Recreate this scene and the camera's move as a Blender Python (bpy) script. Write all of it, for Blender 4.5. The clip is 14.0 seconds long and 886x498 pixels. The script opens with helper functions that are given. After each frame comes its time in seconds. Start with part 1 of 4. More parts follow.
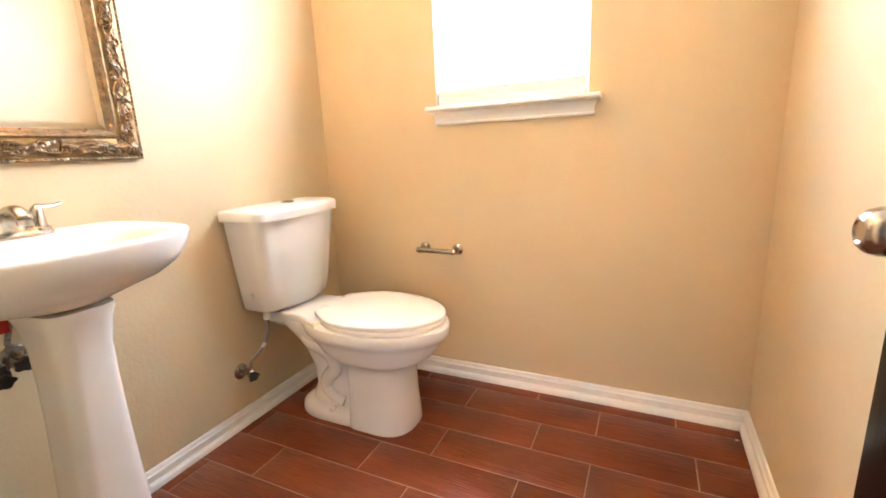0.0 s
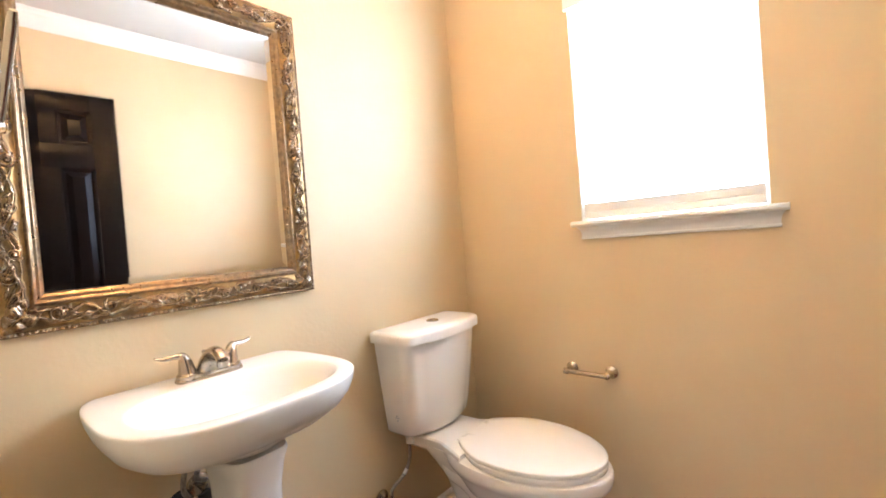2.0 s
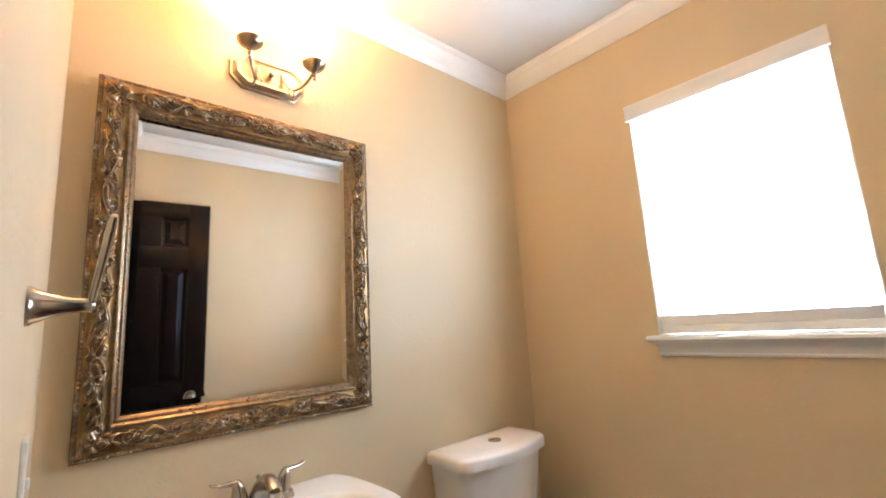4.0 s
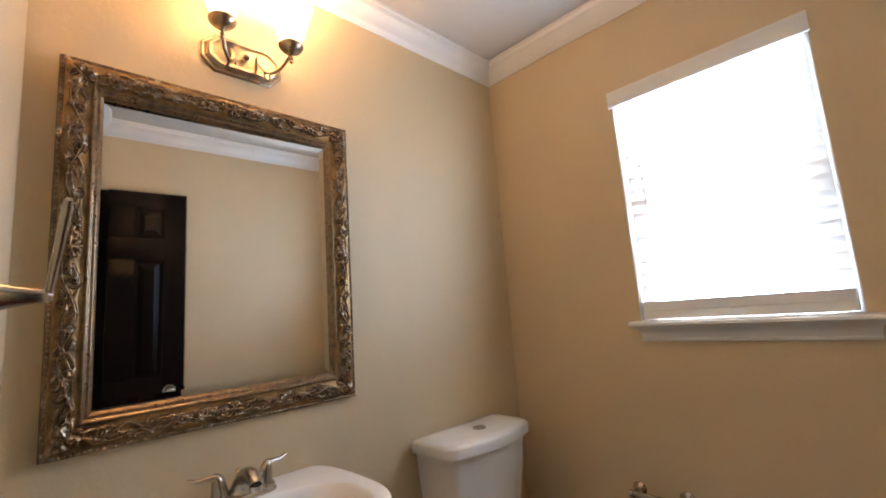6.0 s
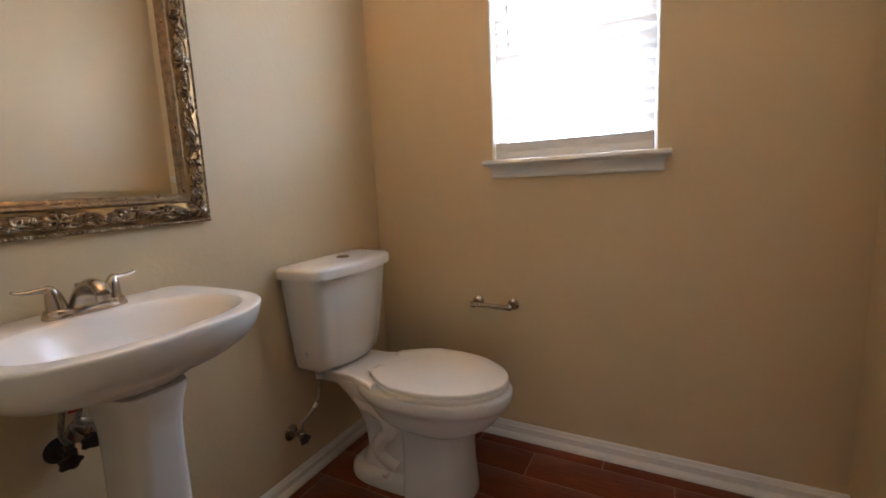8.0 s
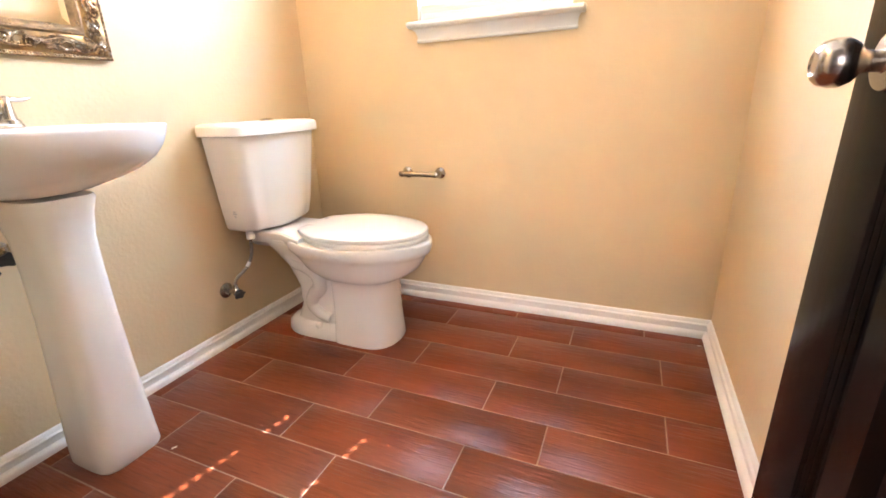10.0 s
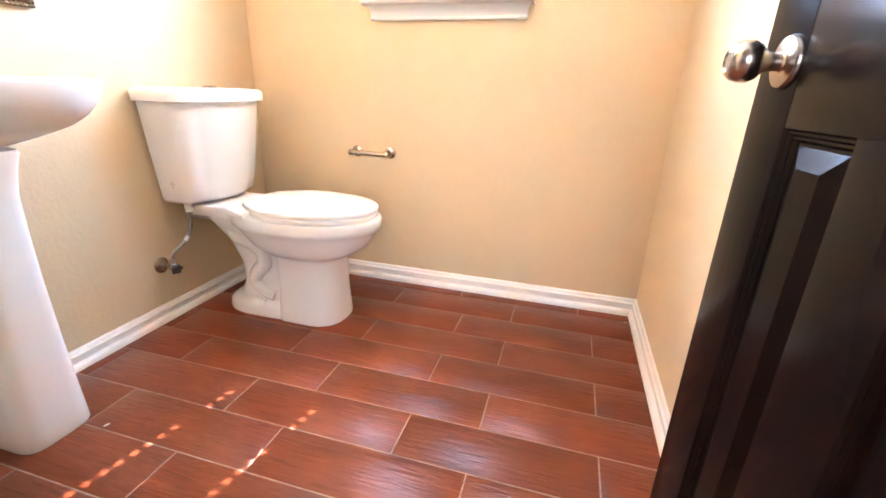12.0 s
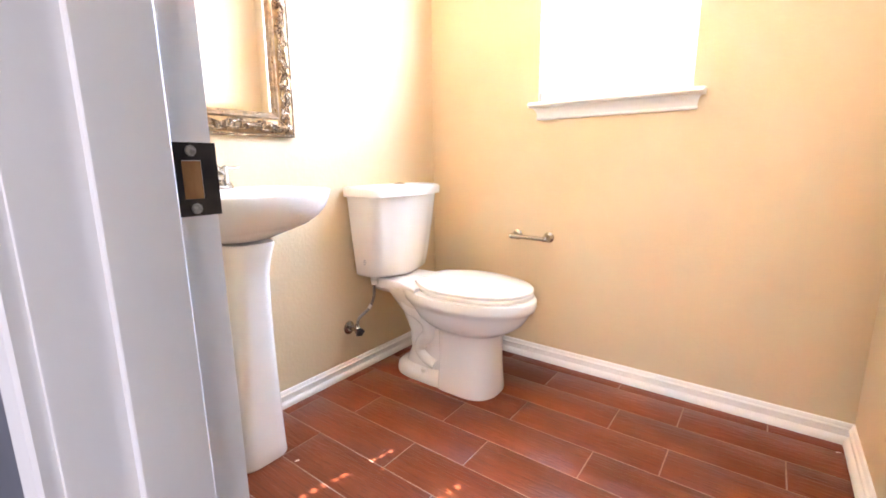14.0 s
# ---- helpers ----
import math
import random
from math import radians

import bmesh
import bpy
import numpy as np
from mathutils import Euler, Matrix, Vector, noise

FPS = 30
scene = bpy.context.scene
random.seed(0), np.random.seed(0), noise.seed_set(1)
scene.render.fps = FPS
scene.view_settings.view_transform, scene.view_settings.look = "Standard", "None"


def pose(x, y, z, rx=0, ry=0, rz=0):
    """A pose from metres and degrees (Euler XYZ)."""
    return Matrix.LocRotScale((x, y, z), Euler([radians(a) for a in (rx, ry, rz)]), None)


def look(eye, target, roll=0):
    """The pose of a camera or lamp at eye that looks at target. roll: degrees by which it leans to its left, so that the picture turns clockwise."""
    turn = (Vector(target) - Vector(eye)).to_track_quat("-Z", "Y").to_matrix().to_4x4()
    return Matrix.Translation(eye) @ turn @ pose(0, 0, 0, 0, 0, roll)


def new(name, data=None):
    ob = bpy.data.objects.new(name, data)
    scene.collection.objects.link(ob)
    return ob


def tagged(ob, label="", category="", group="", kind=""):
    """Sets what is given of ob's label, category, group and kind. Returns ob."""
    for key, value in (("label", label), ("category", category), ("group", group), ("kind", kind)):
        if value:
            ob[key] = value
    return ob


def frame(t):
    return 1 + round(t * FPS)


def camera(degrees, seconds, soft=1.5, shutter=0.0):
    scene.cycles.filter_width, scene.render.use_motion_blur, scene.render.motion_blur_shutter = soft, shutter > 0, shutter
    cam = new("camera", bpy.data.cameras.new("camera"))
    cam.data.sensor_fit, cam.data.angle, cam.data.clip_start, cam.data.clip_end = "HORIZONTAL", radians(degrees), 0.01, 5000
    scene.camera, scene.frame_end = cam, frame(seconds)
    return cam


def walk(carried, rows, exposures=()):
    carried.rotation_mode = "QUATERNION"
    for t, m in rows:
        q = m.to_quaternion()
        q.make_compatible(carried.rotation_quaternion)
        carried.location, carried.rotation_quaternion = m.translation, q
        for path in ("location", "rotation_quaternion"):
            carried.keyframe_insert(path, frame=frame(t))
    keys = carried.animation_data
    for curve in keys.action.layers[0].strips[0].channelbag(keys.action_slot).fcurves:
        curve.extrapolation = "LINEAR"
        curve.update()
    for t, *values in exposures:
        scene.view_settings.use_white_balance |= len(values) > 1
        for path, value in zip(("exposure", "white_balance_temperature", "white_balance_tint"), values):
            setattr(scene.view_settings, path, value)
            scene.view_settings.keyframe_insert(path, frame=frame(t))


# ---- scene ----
cam = camera(91.0, 14.0, soft=1.7)
PATH = [
    (0, (1.373, -1.656, 1.002), (0.531, 0.104, 0.558), -2.6),
    (0.5, (1.389, -1.663, 1.014), (0.354, 0.01, 0.655), -3.2),
    (1, (1.322, -1.692, 1.073), (0.23, -0.035, 0.824), -4.2),
    (1.5, (1.303, -1.676, 1.099), (0.09, -0.092, 0.958), -4.5),
    (2, (1.245, -1.642, 1.143), (-0.039, -0.11, 1.098), -4.7),
    (2.5, (1.228, -1.624, 1.193), (-0.13, -0.157, 1.273), -3.1),
    (3, (1.224, -1.626, 1.231), (-0.251, -0.294, 1.455), -1.7),
    (3.5, (1.24, -1.623, 1.254), (-0.235, -0.311, 1.576), -2.6),
    (5.8, (1.237, -1.602, 1.256), (-0.19, -0.242, 1.589), -4.7),
    (6, (1.23, -1.602, 1.251), (-0.183, -0.215, 1.538), -4.3),
    (6.5, (1.218, -1.602, 1.222), (-0.107, -0.115, 1.407), -4.4),
    (7, (1.214, -1.608, 1.185), (0.017, -0.006, 1.226), -4.4),
    (7.5, (1.221, -1.616, 1.147), (0.149, 0.069, 1.048), -3.4),
    (8, (1.222, -1.651, 1.095), (0.288, 0.091, 0.791), -2.8),
    (8.5, (1.328, -1.663, 1.01), (0.345, 0.007, 0.515), -3.9),
    (9, (1.395, -1.685, 0.957), (0.398, -0.041, 0.406), -3.1),
    (9.2, (1.402, -1.688, 0.934), (0.432, -0.033, 0.365), -3.1),
    (11.5, (1.384, -1.768, 0.845), (0.961, 0.059, 0.149), 1.1),
    (12, (1.391, -1.767, 0.85), (0.889, 0.043, 0.165), 1.9),
    (12.5, (1.415, -1.768, 0.85), (0.698, -0.015, 0.208), -0.5),
    (13, (1.431, -1.779, 0.856), (0.52, -0.106, 0.247), -1.1),
    (13.5, (1.452, -1.797, 0.873), (0.394, -0.162, 0.416), -2.9),
    (14, (1.428, -1.825, 0.922), (0.249, -0.257, 0.533), -0.6),
]
EXPOSURES = [(0.0, 2.75, 7950, 28), (2.0, 2.32, 7550, 28), (3.0, 1.87, 7450, 26), (3.5, 1.69, 7450, 26), (6.0, 0.69, 7450, 28), (7.0, 0.57, 7550, 29), (8.0, 0.68, 7550, 29), (9.0, 2.15, 7550, 28), (11.5, 3.27, 6750, 30), (12.5, 3.35, 6750, 30), (14.0, 3.27, 6650, 29)]
walk(cam, [(t, look(eye, target, roll)) for t, eye, target, roll in PATH], EXPOSURES)

# ---- light ----
SUN_EL, SUN_AZ = radians(53.4), (0.22, 1.0)
world = bpy.data.worlds.new("world")
scene.world = world
world.use_nodes = True
wn = world.node_tree.nodes
sky = wn.new("ShaderNodeTexSky")
sky.sky_type = "NISHITA"
sky.sun_disc = False
sky.sun_elevation = SUN_EL
sky.sun_rotation = math.atan2(SUN_AZ[0], SUN_AZ[1])
wn["Background"].inputs["Strength"].default_value = 0.12
world.node_tree.links.new(sky.outputs[0], wn["Background"].inputs["Color"])


def lamp(name, kind, energy, m, colour, **extra):
    data = bpy.data.lights.new(name, kind)
    data.energy, data.color = energy, colour
    if "size" in extra:
        data.shape, data.size, data.size_y = "RECTANGLE", extra["size"], extra["size_y"]
    if "radius" in extra:
        data.shadow_soft_size = extra["radius"]
    if "angle" in extra:
        data.angle = extra["angle"]
    ob = new(name, data)
    ob.matrix_world = m
    return ob


flat = math.cos(SUN_EL) / math.hypot(*SUN_AZ)
lamp("sun", "SUN", 5.0, look((SUN_AZ[0] * flat, SUN_AZ[1] * flat, math.sin(SUN_EL)), (0, 0, 0)), (1, 0.97, 0.92), angle=radians(0.36))
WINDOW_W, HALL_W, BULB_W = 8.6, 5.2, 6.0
SKY = (0.455, 0.705, 1.0)
for name, z0, z1 in (("window_daylight_upper", 1.610, 1.965), ("window_daylight_lower", 1.252, 1.520)):
    area = look((0.843, -0.001, (z0 + z1) / 2), (0.843, -1, (z0 + z1) / 2 + 0.2))
    lamp(name, "AREA", WINDOW_W * (z1 - z0) / 0.62, area, SKY, size=0.495, size_y=z1 - z0).data.spread = radians(168)
lamp("sky_behind_blind", "AREA", 26.0, look((0.873, 0.2, 1.61), (0.873, -1, 1.61)), SKY, size=0.62, size_y=0.9)
# added fill from the unseen hall; no source is known there
lamp("hall_fill", "AREA", HALL_W, look((2.1, -4.32, 1.35), (2.1, 0, 1.2)), (1.0, 0.97, 0.95), size=1.9, size_y=1.9)

# ---- materials ----


def mat(name, colour, rough=0.5, metal=0.0, colour2=None, scale=8.0, stretch=(1, 1, 1), bump=0.0, bump_scale=150.0,
        rough_var=0.06, fine=0.0, per_object=0.0, coat=0.0, bump_detail=2.0, dist=0.002, spec=0.5):
    m = bpy.data.materials.new(name)
    m.use_nodes = True
    nt = m.node_tree
    b = nt.nodes["Principled BSDF"]
    L = nt.links.new
    tc = nt.nodes.new("ShaderNodeTexCoord")
    mp = nt.nodes.new("ShaderNodeMapping")
    mp.inputs["Scale"].default_value = stretch
    L(tc.outputs["Object"], mp.inputs["Vector"])
    n1 = nt.nodes.new("ShaderNodeTexNoise")
    n1.inputs["Scale"].default_value = scale
    n1.inputs["Detail"].default_value = 4.0
    L(mp.outputs[0], n1.inputs["Vector"])
    c2 = colour2 or tuple(c * 0.93 for c in colour)
    mix = nt.nodes.new("ShaderNodeMix")
    mix.data_type = "RGBA"
    mix.inputs["A"].default_value = (*colour, 1)
    mix.inputs["B"].default_value = (*c2, 1)
    ramp = nt.nodes.new("ShaderNodeMapRange")
    ramp.inputs["From Min"].default_value, ramp.inputs["From Max"].default_value = 0.35, 0.68
    L(n1.outputs[0], ramp.inputs["Value"])
    L(ramp.outputs[0], mix.inputs["Factor"])
    out = mix.outputs["Result"]
    n2 = nt.nodes.new("ShaderNodeTexNoise")
    n2.inputs["Scale"].default_value = bump_scale
    n2.inputs["Detail"].default_value = bump_detail
    L(mp.outputs[0], n2.inputs["Vector"])
    if fine or per_object:
        hsv = nt.nodes.new("ShaderNodeHueSaturation")
        add = nt.nodes.new("ShaderNodeMath")
        add.operation = "MULTIPLY_ADD"
        add.inputs[1].default_value = 2 * fine
        add.inputs[2].default_value = 1 - fine
        L(n2.outputs[0], add.inputs[0])
        if per_object:
            oi = nt.nodes.new("ShaderNodeObjectInfo")
            add2 = nt.nodes.new("ShaderNodeMath")
            add2.operation = "MULTIPLY_ADD"
            add2.inputs[1].default_value = 2 * per_object
            L(oi.outputs["Random"], add2.inputs[0])
            sub = nt.nodes.new("ShaderNodeMath")
            sub.operation = "SUBTRACT"
            L(add.outputs[0], sub.inputs[0])
            sub.inputs[1].default_value = per_object
            L(sub.outputs[0], add2.inputs[2])
            add = add2
        L(add.outputs[0], hsv.inputs["Value"])
        L(out, hsv.inputs["Color"])
        out = hsv.outputs[0]
    L(out, b.inputs["Base Color"])
    rr = nt.nodes.new("ShaderNodeMapRange")
    rr.inputs["To Min"].default_value = max(0.02, rough - rough_var)
    rr.inputs["To Max"].default_value = min(1.0, rough + rough_var)
    L(n1.outputs[0], rr.inputs["Value"])
    L(rr.outputs[0], b.inputs["Roughness"])
    b.inputs["Metallic"].default_value = metal
    b.inputs["Coat Weight"].default_value = coat
    b.inputs["Coat Roughness"].default_value = 0.08
    b.inputs["Specular IOR Level"].default_value = spec
    if bump:
        bp = nt.nodes.new("ShaderNodeBump")
        bp.inputs["Strength"].default_value = bump
        bp.inputs["Distance"].default_value = dist
        L(n2.outputs[0], bp.inputs["Height"])
        L(bp.outputs[0], b.inputs["Normal"])
    return m


M_WALL = mat("beige_wall_paint", (0.64, 0.490, 0.30), 0.53, colour2=(0.62, 0.470, 0.283), scale=3.0, bump=0.33, bump_scale=70.0, dist=0.003, bump_detail=3.0, spec=0.5)
M_CEIL = mat("off_white_ceiling_paint", (0.62, 0.58, 0.51), 0.75, scale=4.0, bump=0.35, bump_scale=90.0)
M_TRIM = mat("white_trim_paint", (0.80, 0.77, 0.71), 0.33, scale=5.0, bump=0.08, bump_scale=60.0)
M_JAMB = mat("white_jamb_paint", (0.78, 0.77, 0.75), 0.5, scale=5.0, bump=0.12, bump_scale=40.0, stretch=(1, 1, 0.2))
M_PORC = mat("white_glazed_porcelain", (0.83, 0.81, 0.77), 0.24, scale=3.0, rough_var=0.02, colour2=(0.815, 0.79, 0.745), coat=0.1)
M_SEAT = mat("white_plastic_seat", (0.83, 0.81, 0.76), 0.2, scale=4.0, rough_var=0.03, colour2=(0.82, 0.795, 0.74))
M_GROUT = mat("brown_grout", (0.37, 0.25, 0.185), 0.9, scale=40.0, bump=0.4, bump_scale=300.0, colour2=(0.29, 0.19, 0.14))
M_NICKEL = mat("brushed_nickel", (0.48, 0.425, 0.36), 0.24, metal=1.0, scale=30.0, rough_var=0.07, bump=0.05, bump_scale=400.0)
M_BRONZE = mat("antique_brass", (0.52, 0.40, 0.27), 0.3, metal=1.0, scale=30.0, colour2=(0.36, 0.26, 0.17), rough_var=0.08)
M_DARKMETAL = mat("dark_metal", (0.035, 0.03, 0.028), 0.45, metal=0.6, scale=40.0, colour2=(0.06, 0.05, 0.045))
M_STEEL = mat("braided_steel_hose", (0.42, 0.40, 0.37), 0.4, metal=1.0, scale=200.0, colour2=(0.2, 0.19, 0.18), bump=0.6, bump_scale=500.0)
M_DOOR = mat("espresso_door_paint", (0.0065, 0.0042, 0.0034), 0.22, scale=6.0, colour2=(0.009, 0.005, 0.0038), spec=0.085, bump=0.09, bump_scale=70.0, stretch=(1, 1, 0.08), rough_var=0.05)
M_SLAT = mat("white_blind_vinyl", (0.82, 0.82, 0.80), 0.45, scale=6.0)
M_VINYL = mat("white_window_vinyl", (0.8, 0.8, 0.79), 0.4, scale=6.0)
M_RED = mat("red_plastic_tag", (0.55, 0.03, 0.02), 0.4, scale=30.0)
M_HALL = mat("hall_wall_paint", (0.16, 0.17, 0.20), 0.6, scale=3.0, bump=0.2, bump_scale=90.0)
M_HALLFLOOR = mat("hall_floor_wood", (0.20, 0.10, 0.06), 0.35, scale=6.0, stretch=(1, 6, 1))
M_GREY = mat("grey_print", (0.45, 0.47, 0.50), 0.5, scale=30.0)
M_BULB = bpy.data.materials.new("glowing_bulb")
M_BULB.use_nodes = True
_b = M_BULB.node_tree.nodes["Principled BSDF"]
_b.inputs["Emission Color"].default_value = (1, 0.78, 0.5, 1)
_b.inputs["Emission Strength"].default_value = 15.0


def translucent(m, amount):
    nt = m.node_tree
    out = nt.nodes["Material Output"]
    tr = nt.nodes.new("ShaderNodeBsdfTranslucent")
    tr.inputs["Color"].default_value = (0.9, 0.89, 0.86, 1)
    mx = nt.nodes.new("ShaderNodeMixShader")
    mx.inputs[0].default_value = amount
    nt.links.new(nt.nodes["Principled BSDF"].outputs[0], mx.inputs[1])
    nt.links.new(tr.outputs[0], mx.inputs[2])
    nt.links.new(mx.outputs[0], out.inputs["Surface"])
    return m


translucent(M_SLAT, 0.5)
M_SHADE = translucent(mat("frosted_shade_glass", (0.86, 0.82, 0.74), 0.3, scale=20.0), 0.6)
M_MIRROR = mat("silvered_mirror", (0.85, 0.88, 0.89), 0.02, metal=1.0, scale=2.0, rough_var=0.005, colour2=(0.84, 0.87, 0.88))
M_GLASS = bpy.data.materials.new("clear_glass")
M_GLASS.use_nodes = True
_g = M_GLASS.node_tree.nodes["Principled BSDF"]
_g.inputs["Transmission Weight"].default_value, _g.inputs["Roughness"].default_value, _g.inputs["IOR"].default_value = 1.0, 0.0, 1.45


def tile_material():
    m = bpy.data.materials.new("wood_look_tile_glaze")
    m.use_nodes = True
    nt = m.node_tree
    L = nt.links.new
    b = nt.nodes["Principled BSDF"]
    tc, oi = nt.nodes.new("ShaderNodeTexCoord"), nt.nodes.new("ShaderNodeObjectInfo")
    off = nt.nodes.new("ShaderNodeVectorMath")
    off.operation = "MULTIPLY_ADD"
    L(oi.outputs["Random"], off.inputs[0])
    off.inputs[1].default_value = (37.0, 19.0, 11.0)
    L(tc.outputs["Object"], off.inputs[2])

    def noise_at(scale, stretch, detail, distortion=0.0):
        mp = nt.nodes.new("ShaderNodeMapping")
        mp.inputs["Scale"].default_value = stretch
        L(off.outputs[0], mp.inputs["Vector"])
        n = nt.nodes.new("ShaderNodeTexNoise")
        n.inputs["Scale"].default_value, n.inputs["Detail"].default_value, n.inputs["Distortion"].default_value = scale, detail, distortion
        L(mp.outputs[0], n.inputs["Vector"])
        return n

    grain = noise_at(11.0, (1.0, 13, 1), 8.0, 0.5)
    cloud = noise_at(5.0, (0.8, 1.8, 1), 4.0, 0.2)
    relief = noise_at(16.0, (0.7, 6, 1), 2.0, 0.8)
    def mixed(fac, lo, hi, first, second):
        r = nt.nodes.new("ShaderNodeMapRange")
        r.interpolation_type = "SMOOTHSTEP"
        r.inputs["From Min"].default_value, r.inputs["From Max"].default_value = lo, hi
        L(fac, r.inputs["Value"])
        m2 = nt.nodes.new("ShaderNodeMix")
        m2.data_type = "RGBA"
        L(r.outputs[0], m2.inputs["Factor"])
        for socket, value in (("A", first), ("B", second)):
            if isinstance(value, tuple):
                m2.inputs[socket].default_value = (*value, 1)
            else:
                L(value, m2.inputs[socket])
        return m2.outputs["Result"]

    tone = mixed(cloud.outputs["Fac"], 0.2, 0.8, (0.149, 0.0335, 0.0126), (0.213, 0.052, 0.0195))
    streak = mixed(grain.outputs["Fac"], 0.50, 0.80, tone, (0.108, 0.0245, 0.0097))
    out = mixed(grain.outputs["Fac"], 0.18, 0.42, (0.245, 0.072, 0.029), streak)
    hsv = nt.nodes.new("ShaderNodeHueSaturation")
    vr = nt.nodes.new("ShaderNodeMapRange")
    vr.inputs["To Min"].default_value, vr.inputs["To Max"].default_value = 0.88, 1.14
    L(oi.outputs["Random"], vr.inputs["Value"])
    L(vr.outputs[0], hsv.inputs["Value"])
    L(out, hsv.inputs["Color"])
    L(hsv.outputs[0], b.inputs["Base Color"])
    rr = nt.nodes.new("ShaderNodeMapRange")
    rr.inputs["To Min"].default_value, rr.inputs["To Max"].default_value = 0.25, 0.37
    L(cloud.outputs[0], rr.inputs["Value"])
    L(rr.outputs[0], b.inputs["Roughness"])
    b.inputs["Specular IOR Level"].default_value = 0.27
    bp = nt.nodes.new("ShaderNodeBump")
    bp.inputs["Strength"].default_value, bp.inputs["Distance"].default_value = 0.75, 0.003
    L(relief.outputs[0], bp.inputs["Height"])
    L(bp.outputs[0], b.inputs["Normal"])
    return m


def gilt_material():
    m = mat("antique_gilt_carving", (0.32, 0.205, 0.115), 0.25, metal=0.9, colour2=(0.12, 0.073, 0.04), scale=30.0, rough_var=0.1, bump=0.15, bump_scale=260.0, fine=0.25)
    nt = m.node_tree
    b = nt.nodes["Principled BSDF"]
    src = b.inputs["Base Color"].links[0].from_socket
    n = nt.nodes.new("ShaderNodeTexNoise")
    n.inputs["Scale"].default_value, n.inputs["Detail"].default_value = 45.0, 3.0
    nt.links.new(nt.nodes["Texture Coordinate"].outputs["Object"], n.inputs["Vector"])
    r = nt.nodes.new("ShaderNodeMapRange")
    r.inputs["From Min"].default_value, r.inputs["From Max"].default_value = 0.56, 0.68
    nt.links.new(n.outputs[0], r.inputs["Value"])
    mx = nt.nodes.new("ShaderNodeMix")
    mx.data_type = "RGBA"
    mx.inputs["B"].default_value = (0.50, 0.43, 0.34, 1)
    nt.links.new(r.outputs[0], mx.inputs["Factor"])
    nt.links.new(src, mx.inputs["A"])
    nt.links.new(mx.outputs["Result"], b.inputs["Base Color"])
    return m


M_TILE = tile_material()
M_GILT = gilt_material()
M_GROUND = mat("rubbed_gold_ground", (0.34, 0.20, 0.082), 0.33, metal=0.9, colour2=(0.14, 0.082, 0.038), scale=26.0, rough_var=0.1, bump=0.1, bump_scale=200.0, fine=0.15)
M_FILLET = mat("antique_silver_gilt", (0.33, 0.215, 0.12), 0.3, metal=0.9, colour2=(0.185, 0.125, 0.075), scale=60.0, rough_var=0.1, stretch=(1, 1, 1))

# ---- mesh tools ----


def finish(name, bm, material, parent=None, label="", sharp=35):
    bmesh.ops.recalc_face_normals(bm, faces=bm.faces)
    me = bpy.data.meshes.new(name)
    bm.to_mesh(me)
    bm.free()
    me.materials.append(material)
    for p in me.polygons:
        p.use_smooth = True
    me.set_sharp_from_angle(angle=radians(sharp))
    ob = new(name, me)
    if parent is not None:
        ob.parent = parent
    if label:
        tagged(ob, label)
    return ob


def part(name, bm, material, parent, label="", sharp=35):
    return finish(name, bm, material, parent, label, sharp)


def thing(name, label, category, group="", m=None, kind=""):
    ob = new(name)
    ob.empty_display_size = 0.1
    if m is not None:
        ob.matrix_world = m
    return tagged(ob, label, category, group, kind)


def box(x0, x1, y0, y1, z0, z1, bevel=0.0, bm=None, seg=2):
    own = bmesh.new()
    bmesh.ops.create_cube(own, size=1.0)
    for v in own.verts:
        v.co = Vector(((x0 + x1) / 2 + v.co.x * (x1 - x0), (y0 + y1) / 2 + v.co.y * (y1 - y0), (z0 + z1) / 2 + v.co.z * (z1 - z0)))
    if bevel:
        bmesh.ops.bevel(own, geom=list(own.edges), offset=bevel, segments=seg, affect="EDGES", profile=0.6)
    return join(bm, own) if bm is not None else own


def join(bm, other):
    me = bpy.data.meshes.new("tmp")
    other.to_mesh(me)
    other.free()
    bm.from_mesh(me)
    bpy.data.meshes.remove(me)
    return bm


def loft(rings, caps=(True, True), bm=None, closed=True):
    bm = bm or bmesh.new()
    rows = [[bm.verts.new(p) for p in ring] for ring in rings]
    n = len(rings[0])
    for a, b in zip(rows, rows[1:]):
        for i in range(n if closed else n - 1):
            j = (i + 1) % n
            bm.faces.new((a[i], a[j], b[j], b[i]))
    if caps[0]:
        bm.faces.new(rows[0][::-1])
    if caps[1]:
        bm.faces.new(rows[-1])
    return bm


def tube(points, radius, n=12, bm=None, caps=(True, True)):
    pts = [Vector(p) for p in points]
    rad = radius if isinstance(radius, (list, tuple)) else [radius] * len(pts)
    rings, up = [], None
    for i, p in enumerate(pts):
        d = (pts[min(i + 1, len(pts) - 1)] - pts[max(i - 1, 0)]).normalized()
        if up is None:
            up = d.orthogonal().normalized()
        up = (up - d * up.dot(d)).normalized()
        side = d.cross(up)
        rings.append([p + (up * math.cos(a) + side * math.sin(a)) * rad[i] for a in (2 * math.pi * k / n for k in range(n))])
    return loft(rings, caps, bm)


